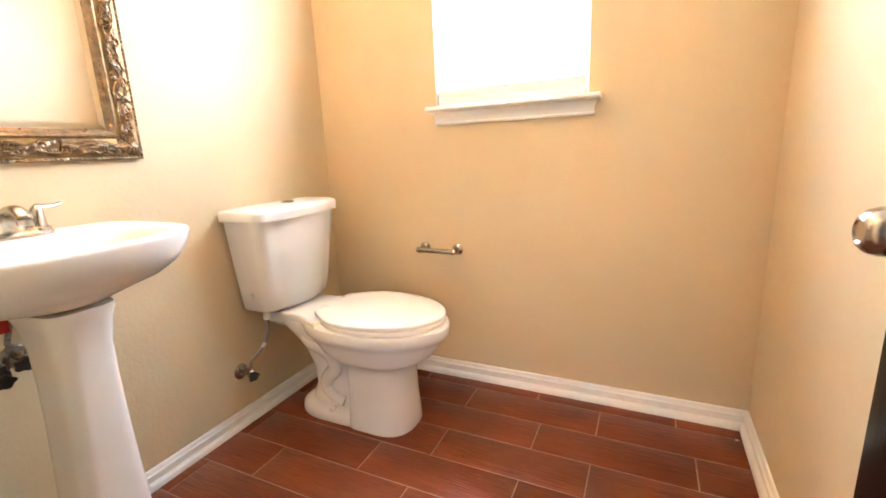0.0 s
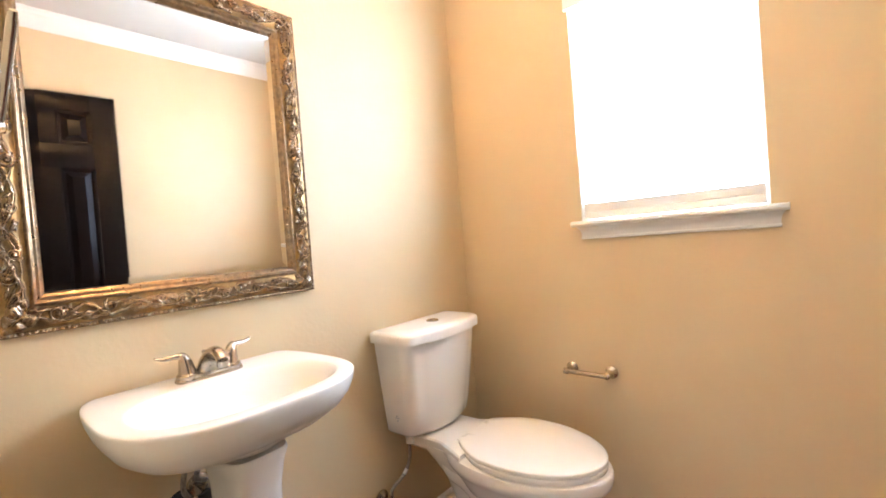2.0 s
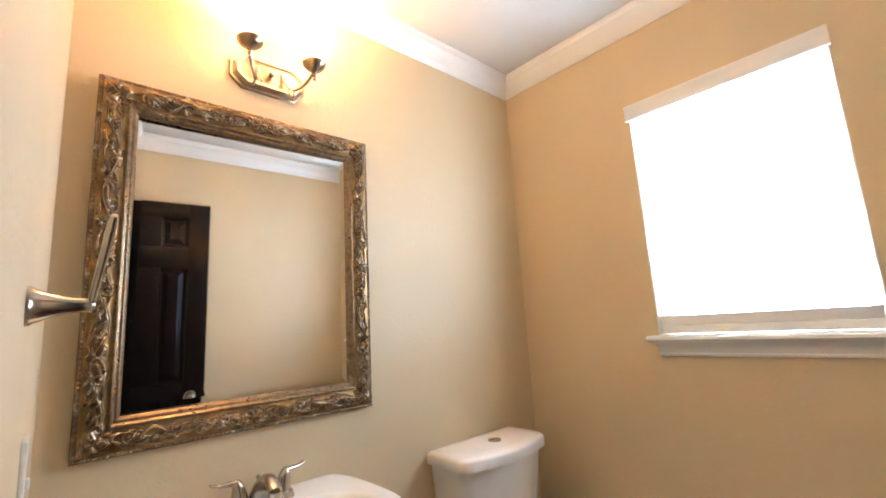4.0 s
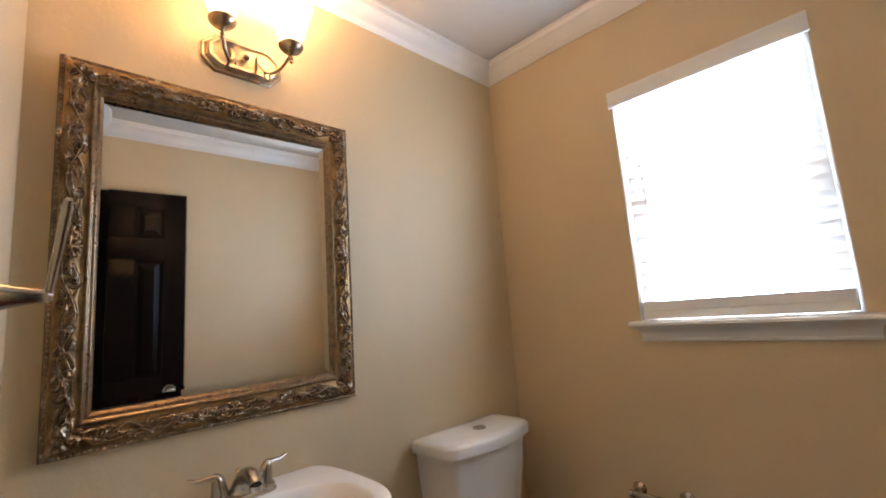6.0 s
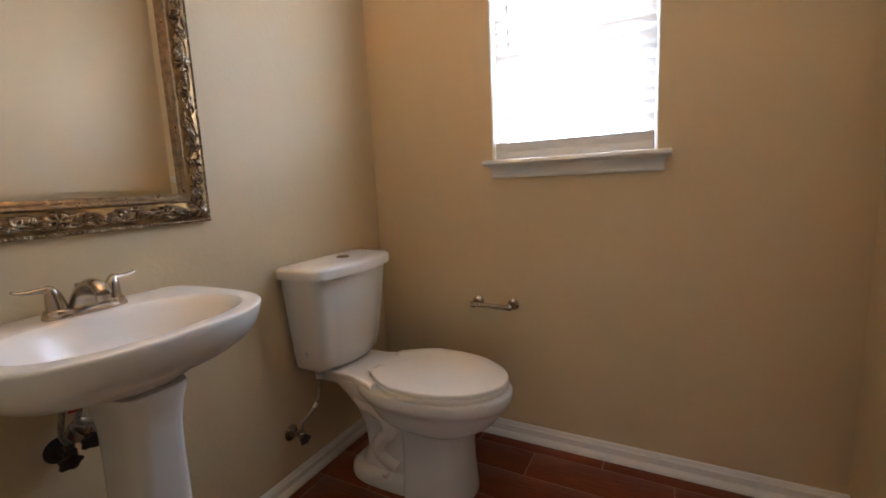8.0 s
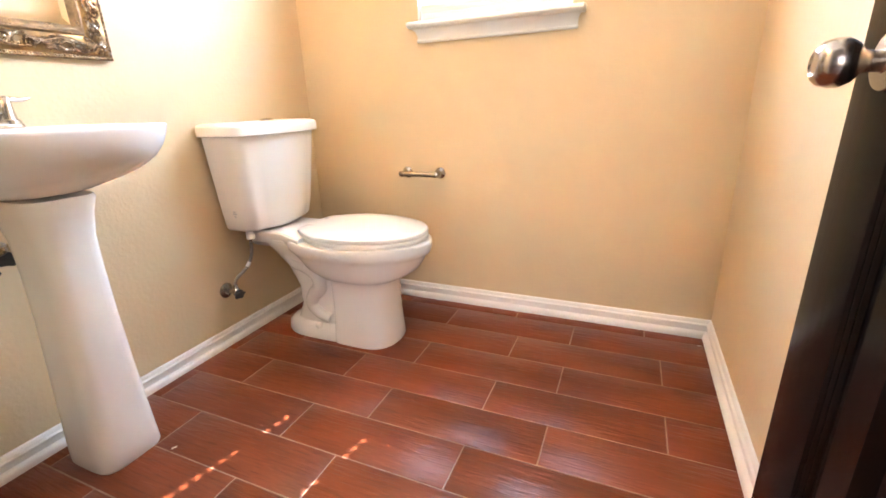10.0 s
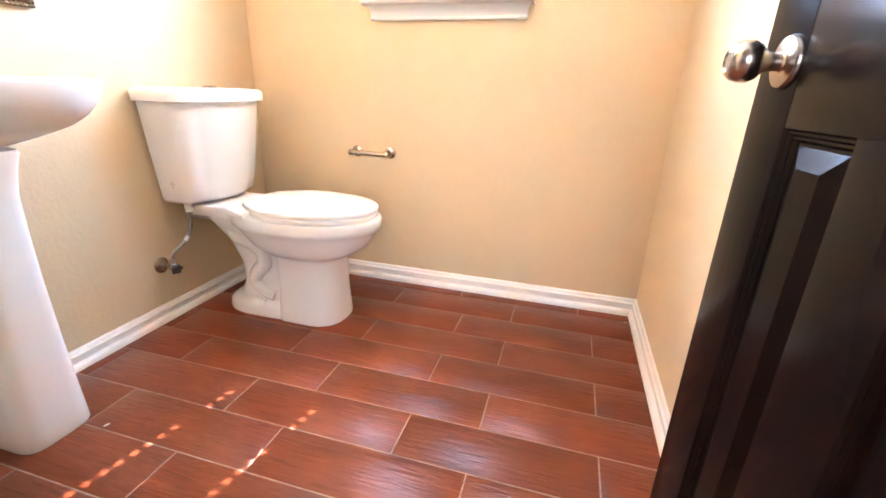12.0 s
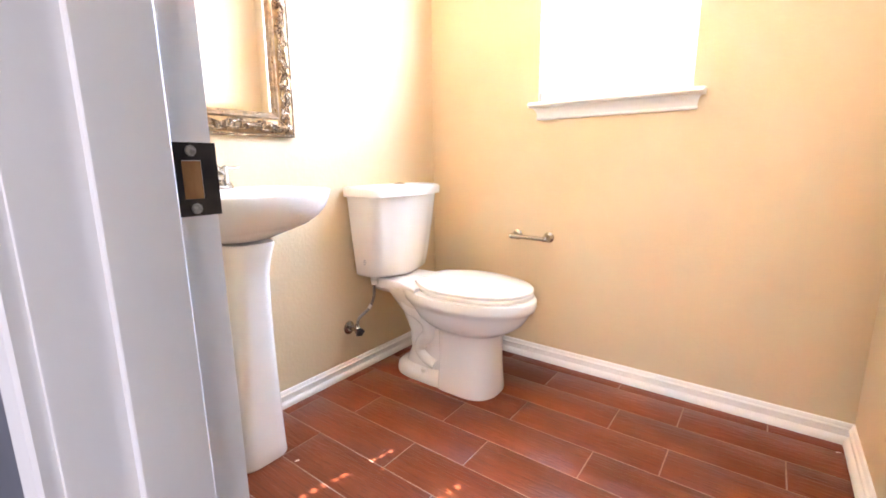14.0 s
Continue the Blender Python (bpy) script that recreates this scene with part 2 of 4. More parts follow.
def smooth_path(points, per=6):
    pts = [Vector(p) for p in points]
    out = []
    for i in range(len(pts) - 1):
        a, b, c, d = pts[max(i - 1, 0)], pts[i], pts[i + 1], pts[min(i + 2, len(pts) - 1)]
        for k in range(per):
            t = k / per
            out.append(0.5 * ((2 * b) + (c - a) * t + (2 * a - 5 * b + 4 * c - d) * t * t + (3 * b - a - 3 * c + d) * t ** 3))
    return out + [pts[-1]]


def lathe(profile, origin=(0, 0, 0), axis=(0, 0, 1), n=24, bm=None, caps=(True, True)):
    q = Vector((0, 0, 1)).rotation_difference(Vector(axis))
    o = Vector(origin)
    rings = [[o + q @ Vector((max(r, 1e-4) * math.cos(2 * math.pi * k / n), max(r, 1e-4) * math.sin(2 * math.pi * k / n), h)) for k in range(n)] for r, h in profile]
    return loft(rings, caps, bm)


def panel(us, vs, holes, d0, d1, to):
    """A slab over the grid us x vs with some cells left open; to(u, v, d) gives the place."""
    bm = bmesh.new()
    solid = {(i, j) for i in range(len(us) - 1) for j in range(len(vs) - 1)} - set(holes)
    grid = {}

    def at(i, j, d):
        if (i, j, d) not in grid:
            grid[i, j, d] = bm.verts.new(to(us[i], vs[j], d0 if d == 0 else d1))
        return grid[i, j, d]

    for i, j in sorted(solid):
        for d in (0, 1):
            bm.faces.new([at(i, j, d), at(i + 1, j, d), at(i + 1, j + 1, d), at(i, j + 1, d)])
        for (di, dj), (a, b) in (((-1, 0), ((0, 0), (0, 1))), ((1, 0), ((1, 0), (1, 1))), ((0, -1), ((0, 0), (1, 0))), ((0, 1), ((0, 1), (1, 1)))):
            if (i + di, j + dj) not in solid:
                bm.faces.new([at(i + a[0], j + a[1], 0), at(i + b[0], j + b[1], 0), at(i + b[0], j + b[1], 1), at(i + a[0], j + a[1], 1)])
    return bm


def run_profile(profile, p0, p1, out, mitre0=0.0, mitre1=0.0, up=(0, 0, 1)):
    """A moulding from p0 to p1: profile of (offset along out, height); mitre: how the ends move along per offset."""
    p0, p1, out, up = Vector(p0), Vector(p1), Vector(out), Vector(up)
    d = (p1 - p0).normalized()
    return loft([[p0 + out * a + up * h + d * (mitre0 * a) for a, h in profile], [p1 + out * a + up * h - d * (mitre1 * a) for a, h in profile]])


def superellipse(cx, cy, rx, ry, n, z, power=2.5, back=None):
    """A rounded outline; with back given, the side towards -x is squarer."""
    ring = []
    for k in range(n):
        a = 2 * math.pi * k / n
        c, s = math.cos(a), math.sin(a)
        p = back if (back and c < 0) else power
        ring.append(Vector((cx + rx * math.copysign(abs(c) ** (2 / p), c), cy + ry * math.copysign(abs(s) ** (2 / p), s), z)))
    return ring


# ---- room ----
W, YF, CEIL = 1.729, -1.620, 2.405
WT = 0.12  # wall thickness
WX0, WX1, WZ0, WZ1 = 0.580, 1.167, 1.150, 2.040
DX0, DX1, DZ = 1.050, 1.700, 2.062


def yf(x):
    """The front wall's face; it runs a little out of square."""
    return YF - 0.024 * x


YJ = yf(DX0)


slab = box(-WT, W + WT, YF - WT - 0.03, WT, -0.06, -0.0014)
floor = tagged(finish("floor", slab, M_GROUT), "reddish-brown wood-look plank tiles with pale grout lines", "floor", kind="structure")
tagged(finish("wall_left", box(-WT, 0, YF - WT - 0.03, WT, -0.06, CEIL + 0.1), M_WALL), "beige orange-peel textured painted wall behind the basin", "wall", kind="structure")
tagged(finish("wall_right", box(W, W + WT, YF - WT - 0.03, WT, -0.06, CEIL + 0.1), M_WALL), "plain beige painted wall behind the open door", "wall", kind="structure")
tagged(finish("wall_back", panel((0, WX0, WX1, W), (-0.06, WZ0 - 0.005, WZ1 - 0.005, CEIL + 0.1), {(1, 1)}, 0, WT, lambda u, v, d: (u, d, v)), M_WALL),
       "beige painted wall with one small window", "wall", kind="structure")
tagged(finish("wall_front", panel((0, DX0 - 0.02, DX1 + 0.015, W), (-0.06, DZ + 0.02, CEIL + 0.1), {(1, 0)}, 0, -WT, lambda u, v, d: (u, yf(u) + d, v)), M_WALL),
       "beige painted wall with the doorway", "wall", kind="structure")
tagged(finish("ceiling", box(0, W, YF - 0.08, 0, CEIL, CEIL + 0.1), M_CEIL), "flat off-white painted ceiling", "ceiling", kind="structure")

# hall behind the doorway; only its near wall shows, the rest is made up
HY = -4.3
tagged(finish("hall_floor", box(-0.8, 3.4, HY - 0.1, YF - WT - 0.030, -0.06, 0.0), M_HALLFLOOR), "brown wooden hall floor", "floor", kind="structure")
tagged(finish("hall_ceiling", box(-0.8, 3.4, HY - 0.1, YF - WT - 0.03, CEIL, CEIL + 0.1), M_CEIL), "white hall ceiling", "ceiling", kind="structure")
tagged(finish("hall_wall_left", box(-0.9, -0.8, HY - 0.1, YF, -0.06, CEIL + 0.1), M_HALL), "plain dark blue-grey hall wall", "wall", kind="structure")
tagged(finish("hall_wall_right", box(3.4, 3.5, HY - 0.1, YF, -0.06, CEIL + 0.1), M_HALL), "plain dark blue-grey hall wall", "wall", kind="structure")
# opening made up so the added fill lamp can reach the doorway
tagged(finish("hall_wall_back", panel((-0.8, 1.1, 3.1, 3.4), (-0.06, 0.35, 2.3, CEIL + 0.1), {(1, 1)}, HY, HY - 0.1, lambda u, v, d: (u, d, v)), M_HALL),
       "unseen hall wall with a made-up opening for the fill lamp", "wall", kind="structure")
# thin dark slab over the front wall's hall side
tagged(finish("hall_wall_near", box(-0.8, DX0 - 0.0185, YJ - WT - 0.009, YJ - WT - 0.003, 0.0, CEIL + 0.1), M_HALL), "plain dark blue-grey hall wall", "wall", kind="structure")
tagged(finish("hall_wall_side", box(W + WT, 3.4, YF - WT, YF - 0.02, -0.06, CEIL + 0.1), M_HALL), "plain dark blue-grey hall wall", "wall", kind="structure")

# crown and baseboards
CROWN = [(0, 0), (0.006, 0), (0.010, 0.008), (0.016, 0.012), (0.020, 0.022), (0.030, 0.040), (0.044, 0.054), (0.054, 0.058), (0.058, 0.066), (0.060, 0.072), (0.066, 0.076), (0.066, 0.083), (0, 0.083)]
BASE = [(0, 0), (0.024, 0), (0.024, 0.010), (0.021, 0.019), (0.014, 0.025), (0.0105, 0.026), (0.0105, 0.043), (0.0145, 0.047), (0.0145, 0.053), (0.009, 0.057), (0.008, 0.063), (0.005, 0.069), (0, 0.071)]
for side, p0, p1, out in (("left", (0, YF, 0), (0, 0, 0), (1, 0, 0)), ("back", (0, 0, 0), (W, 0, 0), (0, -1, 0)),
                          ("right", (W, 0, 0), (W, yf(W), 0), (-1, 0, 0)), ("front", (W, yf(W), 0), (0, YF, 0), (0, 1, 0))):
    lift = Vector((0, 0, CEIL - 0.083))
    tagged(finish("crown_" + side, run_profile(CROWN, Vector(p0) + lift, Vector(p1) + lift, out, 1, 1), M_TRIM), "white painted crown moulding under the ceiling", "crown moulding", kind="structure")
    if side == "front":
        tagged(finish("baseboard_front", run_profile(BASE, (DX0 - 0.02, yf(DX0 - 0.02), 0), (0, YF, 0), out, 0, 1), M_TRIM), "white painted stepped baseboard", "baseboard", kind="structure")
    elif side == "right":
        tagged(finish("baseboard_right", run_profile(BASE, p0, p1, out, 1, 0), M_TRIM), "white painted stepped baseboard", "baseboard", kind="structure")
    else:
        board = [(a, 0.88 * h) for a, h in BASE] if side == "left" else BASE
        tagged(finish("baseboard_" + side, run_profile(board, p0, p1, out, 1, 1), M_TRIM), "white painted stepped baseboard", "baseboard", kind="structure")


def door_frame():
    t = thing("door_frame", "white painted wooden door frame with a black strike plate", "door frame", kind="structure")
    y0, y1 = YJ - WT - 0.006, YJ + 0.003
    part("jamb", box(DX0 - 0.018, DX0, y0, y1, 0, DZ, 0.002, seg=2), M_JAMB, t)
    part("jamb", box(DX1, DX1 + 0.014, y0, y1, 0, DZ, 0.002, seg=2), M_JAMB, t)
    part("head", box(DX0 - 0.018, DX1 + 0.014, y0, y1, DZ, DZ + 0.018, 0.0015), M_JAMB, t)
    s0, s1 = YJ - 0.084, YJ - 0.031
    part("stop", box(DX0, DX0 + 0.011, s0, s1, 0, DZ, 0.0035, seg=3), M_JAMB, t)
    part("stop", box(DX1 - 0.011, DX1, s0, s1, 0, DZ, 0.0035, seg=3), M_JAMB, t)
    part("stop", box(DX0 + 0.011, DX1 - 0.011, s0, s1, DZ - 0.011, DZ, 0.003), M_JAMB, t)
    casing = [(0, 0), (0.010, 0), (0.013, 0.006), (0.013, 0.02), (0.016, 0.03), (0.017, 0.05), (0.012, 0.057), (0, 0.057)]
    part("casing", loft([[Vector((DX1 + 0.005 + b, y0 - a, z)) for a, b in casing] for z in (0, DZ + 0.06)]), M_JAMB, t)
    part("casing", loft([[Vector((DX0 - 0.005 - 0.6 * b, y0 - a, z)) for a, b in casing] for z in (0, DZ + 0.06)]), M_JAMB, t)
    part("casing", loft([[Vector((x, y0 - a - 0.0005, DZ + 0.005 + b)) for a, b in casing] for x in (DX0 - 0.062, DX1 + 0.062)]), M_JAMB, t)
    us, vs = (YJ - 0.0305, YJ - 0.023, YJ - 0.007, YJ + 0.005), (0.881, 0.895, 0.926, 0.940)
    plate = part("strike_plate", panel(us, vs, {(1, 1)}, DX0 - 0.001, DX0 + 0.002, lambda u, v, d: (d, u, v)), M_DARKMETAL, t, "dark metal strike plate")
    for z in (0.887, 0.9335):
        part("screw", lathe([(0.0045, 0), (0.004, 0.0015), (0.001, 0.0018)], (DX0 + 0.002, YJ - 0.015, z), (1, 0, 0), 12), M_STEEL, plate)
    part("latch_hole", box(DX0 - 0.0005, DX0 + 0.0006, YJ - 0.0225, YJ - 0.0075, 0.8945, 0.9255), M_RAWWOOD, plate, "bare wood latch hole")


M_RAWWOOD = mat("raw_pine", (0.50, 0.27, 0.10), 0.7, scale=60.0, stretch=(1, 1, 0.2), colour2=(0.32, 0.14, 0.05))
door_frame()


def window():
    t = thing("window_1", "white vinyl single-hung window over a painted sill", "window", m=pose(0, 0, -0.005), kind="structure")
    y0, y1 = 0.070, 0.112
    part("window_frame", panel((WX0, WX0 + 0.035, WX1 - 0.035, WX1), (WZ0, WZ0 + 0.035, WZ1 - 0.035, WZ1), {(1, 1)}, y0, y1, lambda u, v, d: (u, d, v)), M_VINYL, t)
    part("meeting_rail", box(WX0 + 0.035, WX1 - 0.035, y0 + 0.002, y1 - 0.004, 1.535, 1.585, 0.003), M_VINYL, t)
    for z0, z1 in ((WZ0 + 0.035, 1.535), (1.585, WZ1 - 0.035)):
        g = part("pane", box(WX0 + 0.036, WX1 - 0.036, 0.088, 0.092, z0 + 0.001, z1 - 0.001), M_GLASS, t)
        g.visible_shadow = False
    for x0, x1 in ((WX0, WX0 + 0.003), (WX1 - 0.003, WX1)):
        part("return", box(x0, x1, 0.0005, 0.0695, 1.174, WZ1 - 0.0035), M_TRIM, t)
    part("return", box(WX0, WX1, 0.0005, 0.0695, WZ1 - 0.0032, WZ1), M_TRIM, t)
    stool = [(0.07, 1.1515), (0.066, 1.1515), (-0.045, 1.1515), (-0.060, 1.1535), (-0.066, 1.160), (-0.064, 1.168), (-0.056, 1.173), (0.07, 1.173)]
    bm = bmesh.new()
    # stool: horns past the opening on both sides, tongue inside it
    front = [(-0.0005, 1.1515)] + [p for p in stool[2:-1]] + [(-0.0005, 1.173)]
    loft([[Vector((x, y, z)) for y, z in front] for x in (0.560, 0.562, 1.208, 1.210)], bm=bm)
    box(WX0 + 0.001, WX1 - 0.001, -0.0004, 0.0695, 1.1515, 1.173, 0, bm)
    part("window_sill", bm, M_TRIM, t)
    apron = [(0, 1.103), (-0.014, 1.103), (-0.017, 1.106), (-0.017, 1.111), (-0.014, 1.114), (-0.0155, 1.128), (-0.021, 1.140), (-0.030, 1.147), (-0.032, 1.1515), (0, 1.1515)]
    bm = loft([[Vector((x + (sx * (-y) * 0.7), y, z)) for y, z in apron] for x, sx in ((0.592, -1), (1.178, 1))])
    part("apron", bm, M_TRIM, t)


window()


def blind():
    t = thing("window_blind", "white faux-wood window blind lowered with slats tilted shut", "blind", m=pose(0, 0, -0.005))
    x0, x1 = WX0 + 0.012, WX1 - 0.012
    cords = (0.735, 1.003)
    val = [(-0.004, 1.978), (-0.016, 1.978), (-0.017, 1.984), (-0.014, 1.990), (-0.014, 2.024), (-0.018, 2.030), (-0.018, 2.038), (-0.004, 2.038)]
    part("valance", loft([[Vector((x, y, z)) for y, z in val] for x in (0.571, 1.172)]), M_BLINDTRIM, t)
    part("headrail", box(x0, x1, 0.004, 0.052, 1.985, 2.036, 0.002), M_BLINDTRIM, t)
    us = [x0]
    for c in cords:
        us += [c - 0.0065, c + 0.0065]
    us.append(x1)
    vs = [-0.0255, -0.008, 0.008, 0.0255]
    tilt = -radians(77)
    base = None
    z = 1.272
    while z < 1.972:
        if base is None:
            bm = panel(us, vs, {(1, 1), (3, 1)}, -0.0014, 0.0014, lambda u, v, d: (u, v * math.cos(tilt) - d * math.sin(tilt), v * math.sin(tilt) + d * math.cos(tilt)))
            base = part("slat", bm, M_SLAT, t)
            ob = base
        else:
            ob = new("slat", base.data)
            ob.parent = t
        ob.location = (0, 0.030, z)
        ob.rotation_euler = (radians(random.uniform(-1.2, 1.2)), radians(random.uniform(-0.12, 0.12)), 0)
        z += 0.0445
    for k in range(6):
        part("slat", box(x0, x1, 0.006 + random.uniform(-0.002, 0.002), 0.055, 1.2066 + k * 0.0053, 1.2118 + k * 0.0053, 0.0012), M_BLINDTRIM, t)
    part("bottom_rail", box(x0, x1, 0.003, 0.056, 1.178, 1.206, 0.004), M_BLINDTRIM, t)
    for c in cords:
        for yy in (0.0145, 0.046):
            part("ladder_cord", tube([(c + 0.006, yy, 1.2), (c + 0.006, yy, 1.985)], 0.0007, 5), M_BLINDTRIM, t)
    part("tilt_wand", tube([(0.650, -0.004, 1.985), (0.652, -0.006, 1.75), (0.657, -0.006, 1.56)], 0.0036, 8), M_WAND, t, "thin clear tilt wand")
    for c in cords:
        part("cord_loop", tube(smooth_path([(c, -0.001, 1.245), (c + 0.012, -0.006, 1.222), (c + 0.03, -0.005, 1.196), (c + 0.045, -0.004, 1.21)], 5), 0.0012, 6), M_BLINDTRIM, t)


M_BLINDTRIM = mat("blind_white_plastic", (0.80, 0.79, 0.76), 0.4, scale=7.0)
M_WAND = translucent(mat("clear_plastic_wand", (0.55, 0.55, 0.54), 0.3, scale=20.0), 0.45)
blind()


def door():
    angle = math.atan2(0.652, -0.050)
    t = thing("door_1", "open dark espresso six-panel wooden door with a nickel knob", "door", m=Matrix.Translation((1.696, -1.650, 0.022)) @ Matrix.Rotation(angle, 4, "Z"), kind="structure")
    w, h, th = 0.672, 1.983, 0.035  # u along the leaf, +v towards the room
    st, pw, mu = 0.107, 0.140, 0.115
    rails = [(0, 0.150), (0.796, 0.955), (1.600, 1.722), (1.895, h)]
    u_lock, u_mid, u_hinge = w - st - pw, w - st - pw - mu, w - st - 2 * pw - mu
    part("stile", box(0, u_hinge, -th, 0, 0, h, 0.0015), M_DOOR, t)
    part("stile", box(w - st, w, -th, 0, 0, h, 0.0015), M_DOOR, t)
    cols = [(u_hinge, u_mid), (u_lock, w - st)]
    for z0, z1 in rails:
        part("rail", box(u_hinge, w - st, -th, -0.0003, z0, z1, 0.001), M_DOOR, t)
    for (_, z0), (z1, _) in zip(rails, rails[1:]):
        part("mullion", box(u_mid, u_lock, -th, -0.0003, z0, z1, 0.001), M_DOOR, t)
        for u0, u1 in cols:
            rings = []
            for inset, depth in ((0, -0.001), (0.003, -0.004), (0.006, -0.0045), (0.009, -0.008), (0.012, -0.0085), (0.016, -0.013), (0.020, -0.0135), (0.043, -0.0045), (0.045, -0.0035)):
                rings.append([Vector((u0 + inset, depth, z0 + inset)), Vector((u1 - inset, depth, z0 + inset)), Vector((u1 - inset, depth, z1 - inset)), Vector((u0 + inset, depth, z1 - inset))])
            back = [Vector((p.x, -th + 0.004, p.z)) for p in rings[0]]
            part("panel", loft([back] + rings), M_DOOR, t, sharp=20)
    ku, kz = 0.600, 0.876
    knob = part("door_knob", lathe([(0.0, 0.0), (0.0115, 0.0), (0.0115, 0.014), (0.013, 0.020), (0.022, 0.028), (0.0265, 0.037), (0.0265, 0.046), (0.0235, 0.056), (0.018, 0.062), (0.013, 0.064), (0.011, 0.0625), (0, 0.0625)], (ku, 0.009, kz), (0, 1, 0), 32, caps=(False, True)), M_NICKEL, t, "brushed nickel door knob")
    part("rosette", lathe([(0.0335, 0.0), (0.0335, 0.003), (0.031, 0.007), (0.024, 0.0095), (0.014, 0.010), (0.012, 0.012)], (ku, 0.0, kz), (0, 1, 0), 36), M_NICKEL, knob)
    part("latch", box(w - 0.001, w + 0.009, -0.024, -0.011, kz - 0.010, kz + 0.010, 0.002), M_NICKEL, t)
    for z in (0.2, 1.0, 1.8):
        part("hinge", tube([(-0.004, 0.004, z - 0.045), (-0.004, 0.004, z + 0.045)], 0.006, 10), M_DARKMETAL, t)


door()


# ---- toilet ----


def toilet():
    yc = -0.402
    t = thing("toilet", "white two-piece porcelain toilet with closed elongated lid", "toilet", m=pose(0, yc, 0))
    n = 48

    def ring(xb, xf, half, z, pf=2.2, pb=3.5):
        cx = (xb + xf) / 2
        return superellipse(cx, 0, (xf - xb) / 2, half, n, z, pf, pb)

    def egg(xb, xf, half, z, grow=0.0):
        """Elongated bowl outline: widest behind the middle, round at the front."""
        out = []
        xm = xb + (xf - xb) * 0.50
        for k in range(n):
            a = 2 * math.pi * k / n
            c, s = math.cos(a), math.sin(a)
            if c >= 0:
                x, y = xm + (xf - xm + grow) * c, (half + grow) * s
            else:
                x = xm + (xm - xb + grow) * math.copysign(abs(c) ** 0.75, c)
                y = (half + grow) * math.copysign(abs(s) ** 0.9, s) * (1 - 0.16 * min(1, -c) ** 1.5)
            out.append(Vector((x, y, z)))
        return out

    # pedestal and bowl, one ring after another from the floor up
    rings = [ring(0.395, 0.632, 0.113, 0.0, 2.5, 9), ring(0.394, 0.634, 0.114, 0.006, 2.5, 9), ring(0.396, 0.631, 0.111, 0.05, 2.5, 9), ring(0.400, 0.626, 0.106, 0.12, 2.5, 9), ring(0.400, 0.625, 0.105, 0.18, 2.5, 9),
             ring(0.398, 0.627, 0.106, 0.220, 2.4, 8), ring(0.396, 0.631, 0.108, 0.250, 2.4, 7), ring(0.390, 0.637, 0.112, 0.261, 2.4, 5), ring(0.362, 0.662, 0.128, 0.270, 2.3, 4), ring(0.325, 0.689, 0.145, 0.284, 2.2, 3), ring(0.28, 0.716, 0.160, 0.303, 2.2, 2.6),
             egg(0.235, 0.735, 0.168, 0.328), egg(0.21, 0.748, 0.174, 0.350), egg(0.198, 0.756, 0.178, 0.363), egg(0.186, 0.768, 0.184, 0.369), egg(0.18, 0.773, 0.186, 0.384),
             egg(0.178, 0.774, 0.186, 0.405), egg(0.180, 0.771, 0.184, 0.412), egg(0.19, 0.758, 0.174, 0.416)]
    part("bowl", loft(rings), M_PORC, t, sharp=50)
    # slimmer core behind the front column
    core = [ring(0.17, 0.43, 0.080, 0.04, 3, 3), ring(0.205, 0.43, 0.074, 0.12, 3, 3), ring(0.20, 0.43, 0.074, 0.20, 3, 3), ring(0.165, 0.43, 0.084, 0.28, 3, 3), ring(0.11, 0.43, 0.104, 0.345, 3, 3), ring(0.07, 0.43, 0.118, 0.385, 3, 3), ring(0.06, 0.43, 0.118, 0.40, 3, 3)]
    part("core", loft(core), M_PORC, t, sharp=60)
    # trapway bulge on both flanks
    for sgn in (-1, 1):
        path = smooth_path([(0.205, sgn * 0.074, 0.335), (0.235, sgn * 0.076, 0.305), (0.285, sgn * 0.076, 0.292), (0.330, sgn * 0.074, 0.262), (0.335, sgn * 0.070, 0.215), (0.300, sgn * 0.068, 0.175), (0.285, sgn * 0.068, 0.135), (0.315, sgn * 0.068, 0.100), (0.365, sgn * 0.066, 0.080)], 6)
        m = len(path)
        part("trapway", tube(path, [0.031 - 0.012 * abs(i / m - 0.5) for i in range(m)], 14), M_PORC, t)
    # deck behind the seat, under the tank
    deck = [[Vector((x, y, z)) for x, y in ((0.035, -hw), (0.05, -hw - 0.004), (0.22, -hw - 0.006), (0.34, -hw2), (0.34, hw2), (0.22, hw + 0.006), (0.05, hw + 0.004), (0.035, hw))]
            for z, hw, hw2 in ((0.360, 0.075, 0.10), (0.385, 0.105, 0.15), (0.412, 0.112, 0.168), (0.425, 0.110, 0.166), (0.430, 0.104, 0.160))]
    part("deck", loft(deck), M_PORC, t)
    # foot flange and bolt caps
    for sgn in (-1, 1):
        part("bolt_cap", lathe([(0.014, 0), (0.0135, 0.008), (0.010, 0.016), (0.004, 0.019)], (0.32, sgn * 0.090, 0.046), (0, sgn * 0.4, 1), 16), M_SEAT, t)
    foot = [ring(0.128, 0.45, 0.108, 0.0, 5, 2.6), ring(0.126, 0.45, 0.110, 0.010, 5, 2.6), ring(0.130, 0.45, 0.107, 0.036, 5, 2.6), ring(0.145, 0.445, 0.096, 0.050, 5, 2.6), ring(0.18, 0.44, 0.07, 0.062, 5, 2.6)]
    part("foot", loft(foot), M_PORC, t, sharp=60)
    # seat ring and lid, drawn in towards the hinges
    def cover(p, x0):
        x = max(p.x, x0)
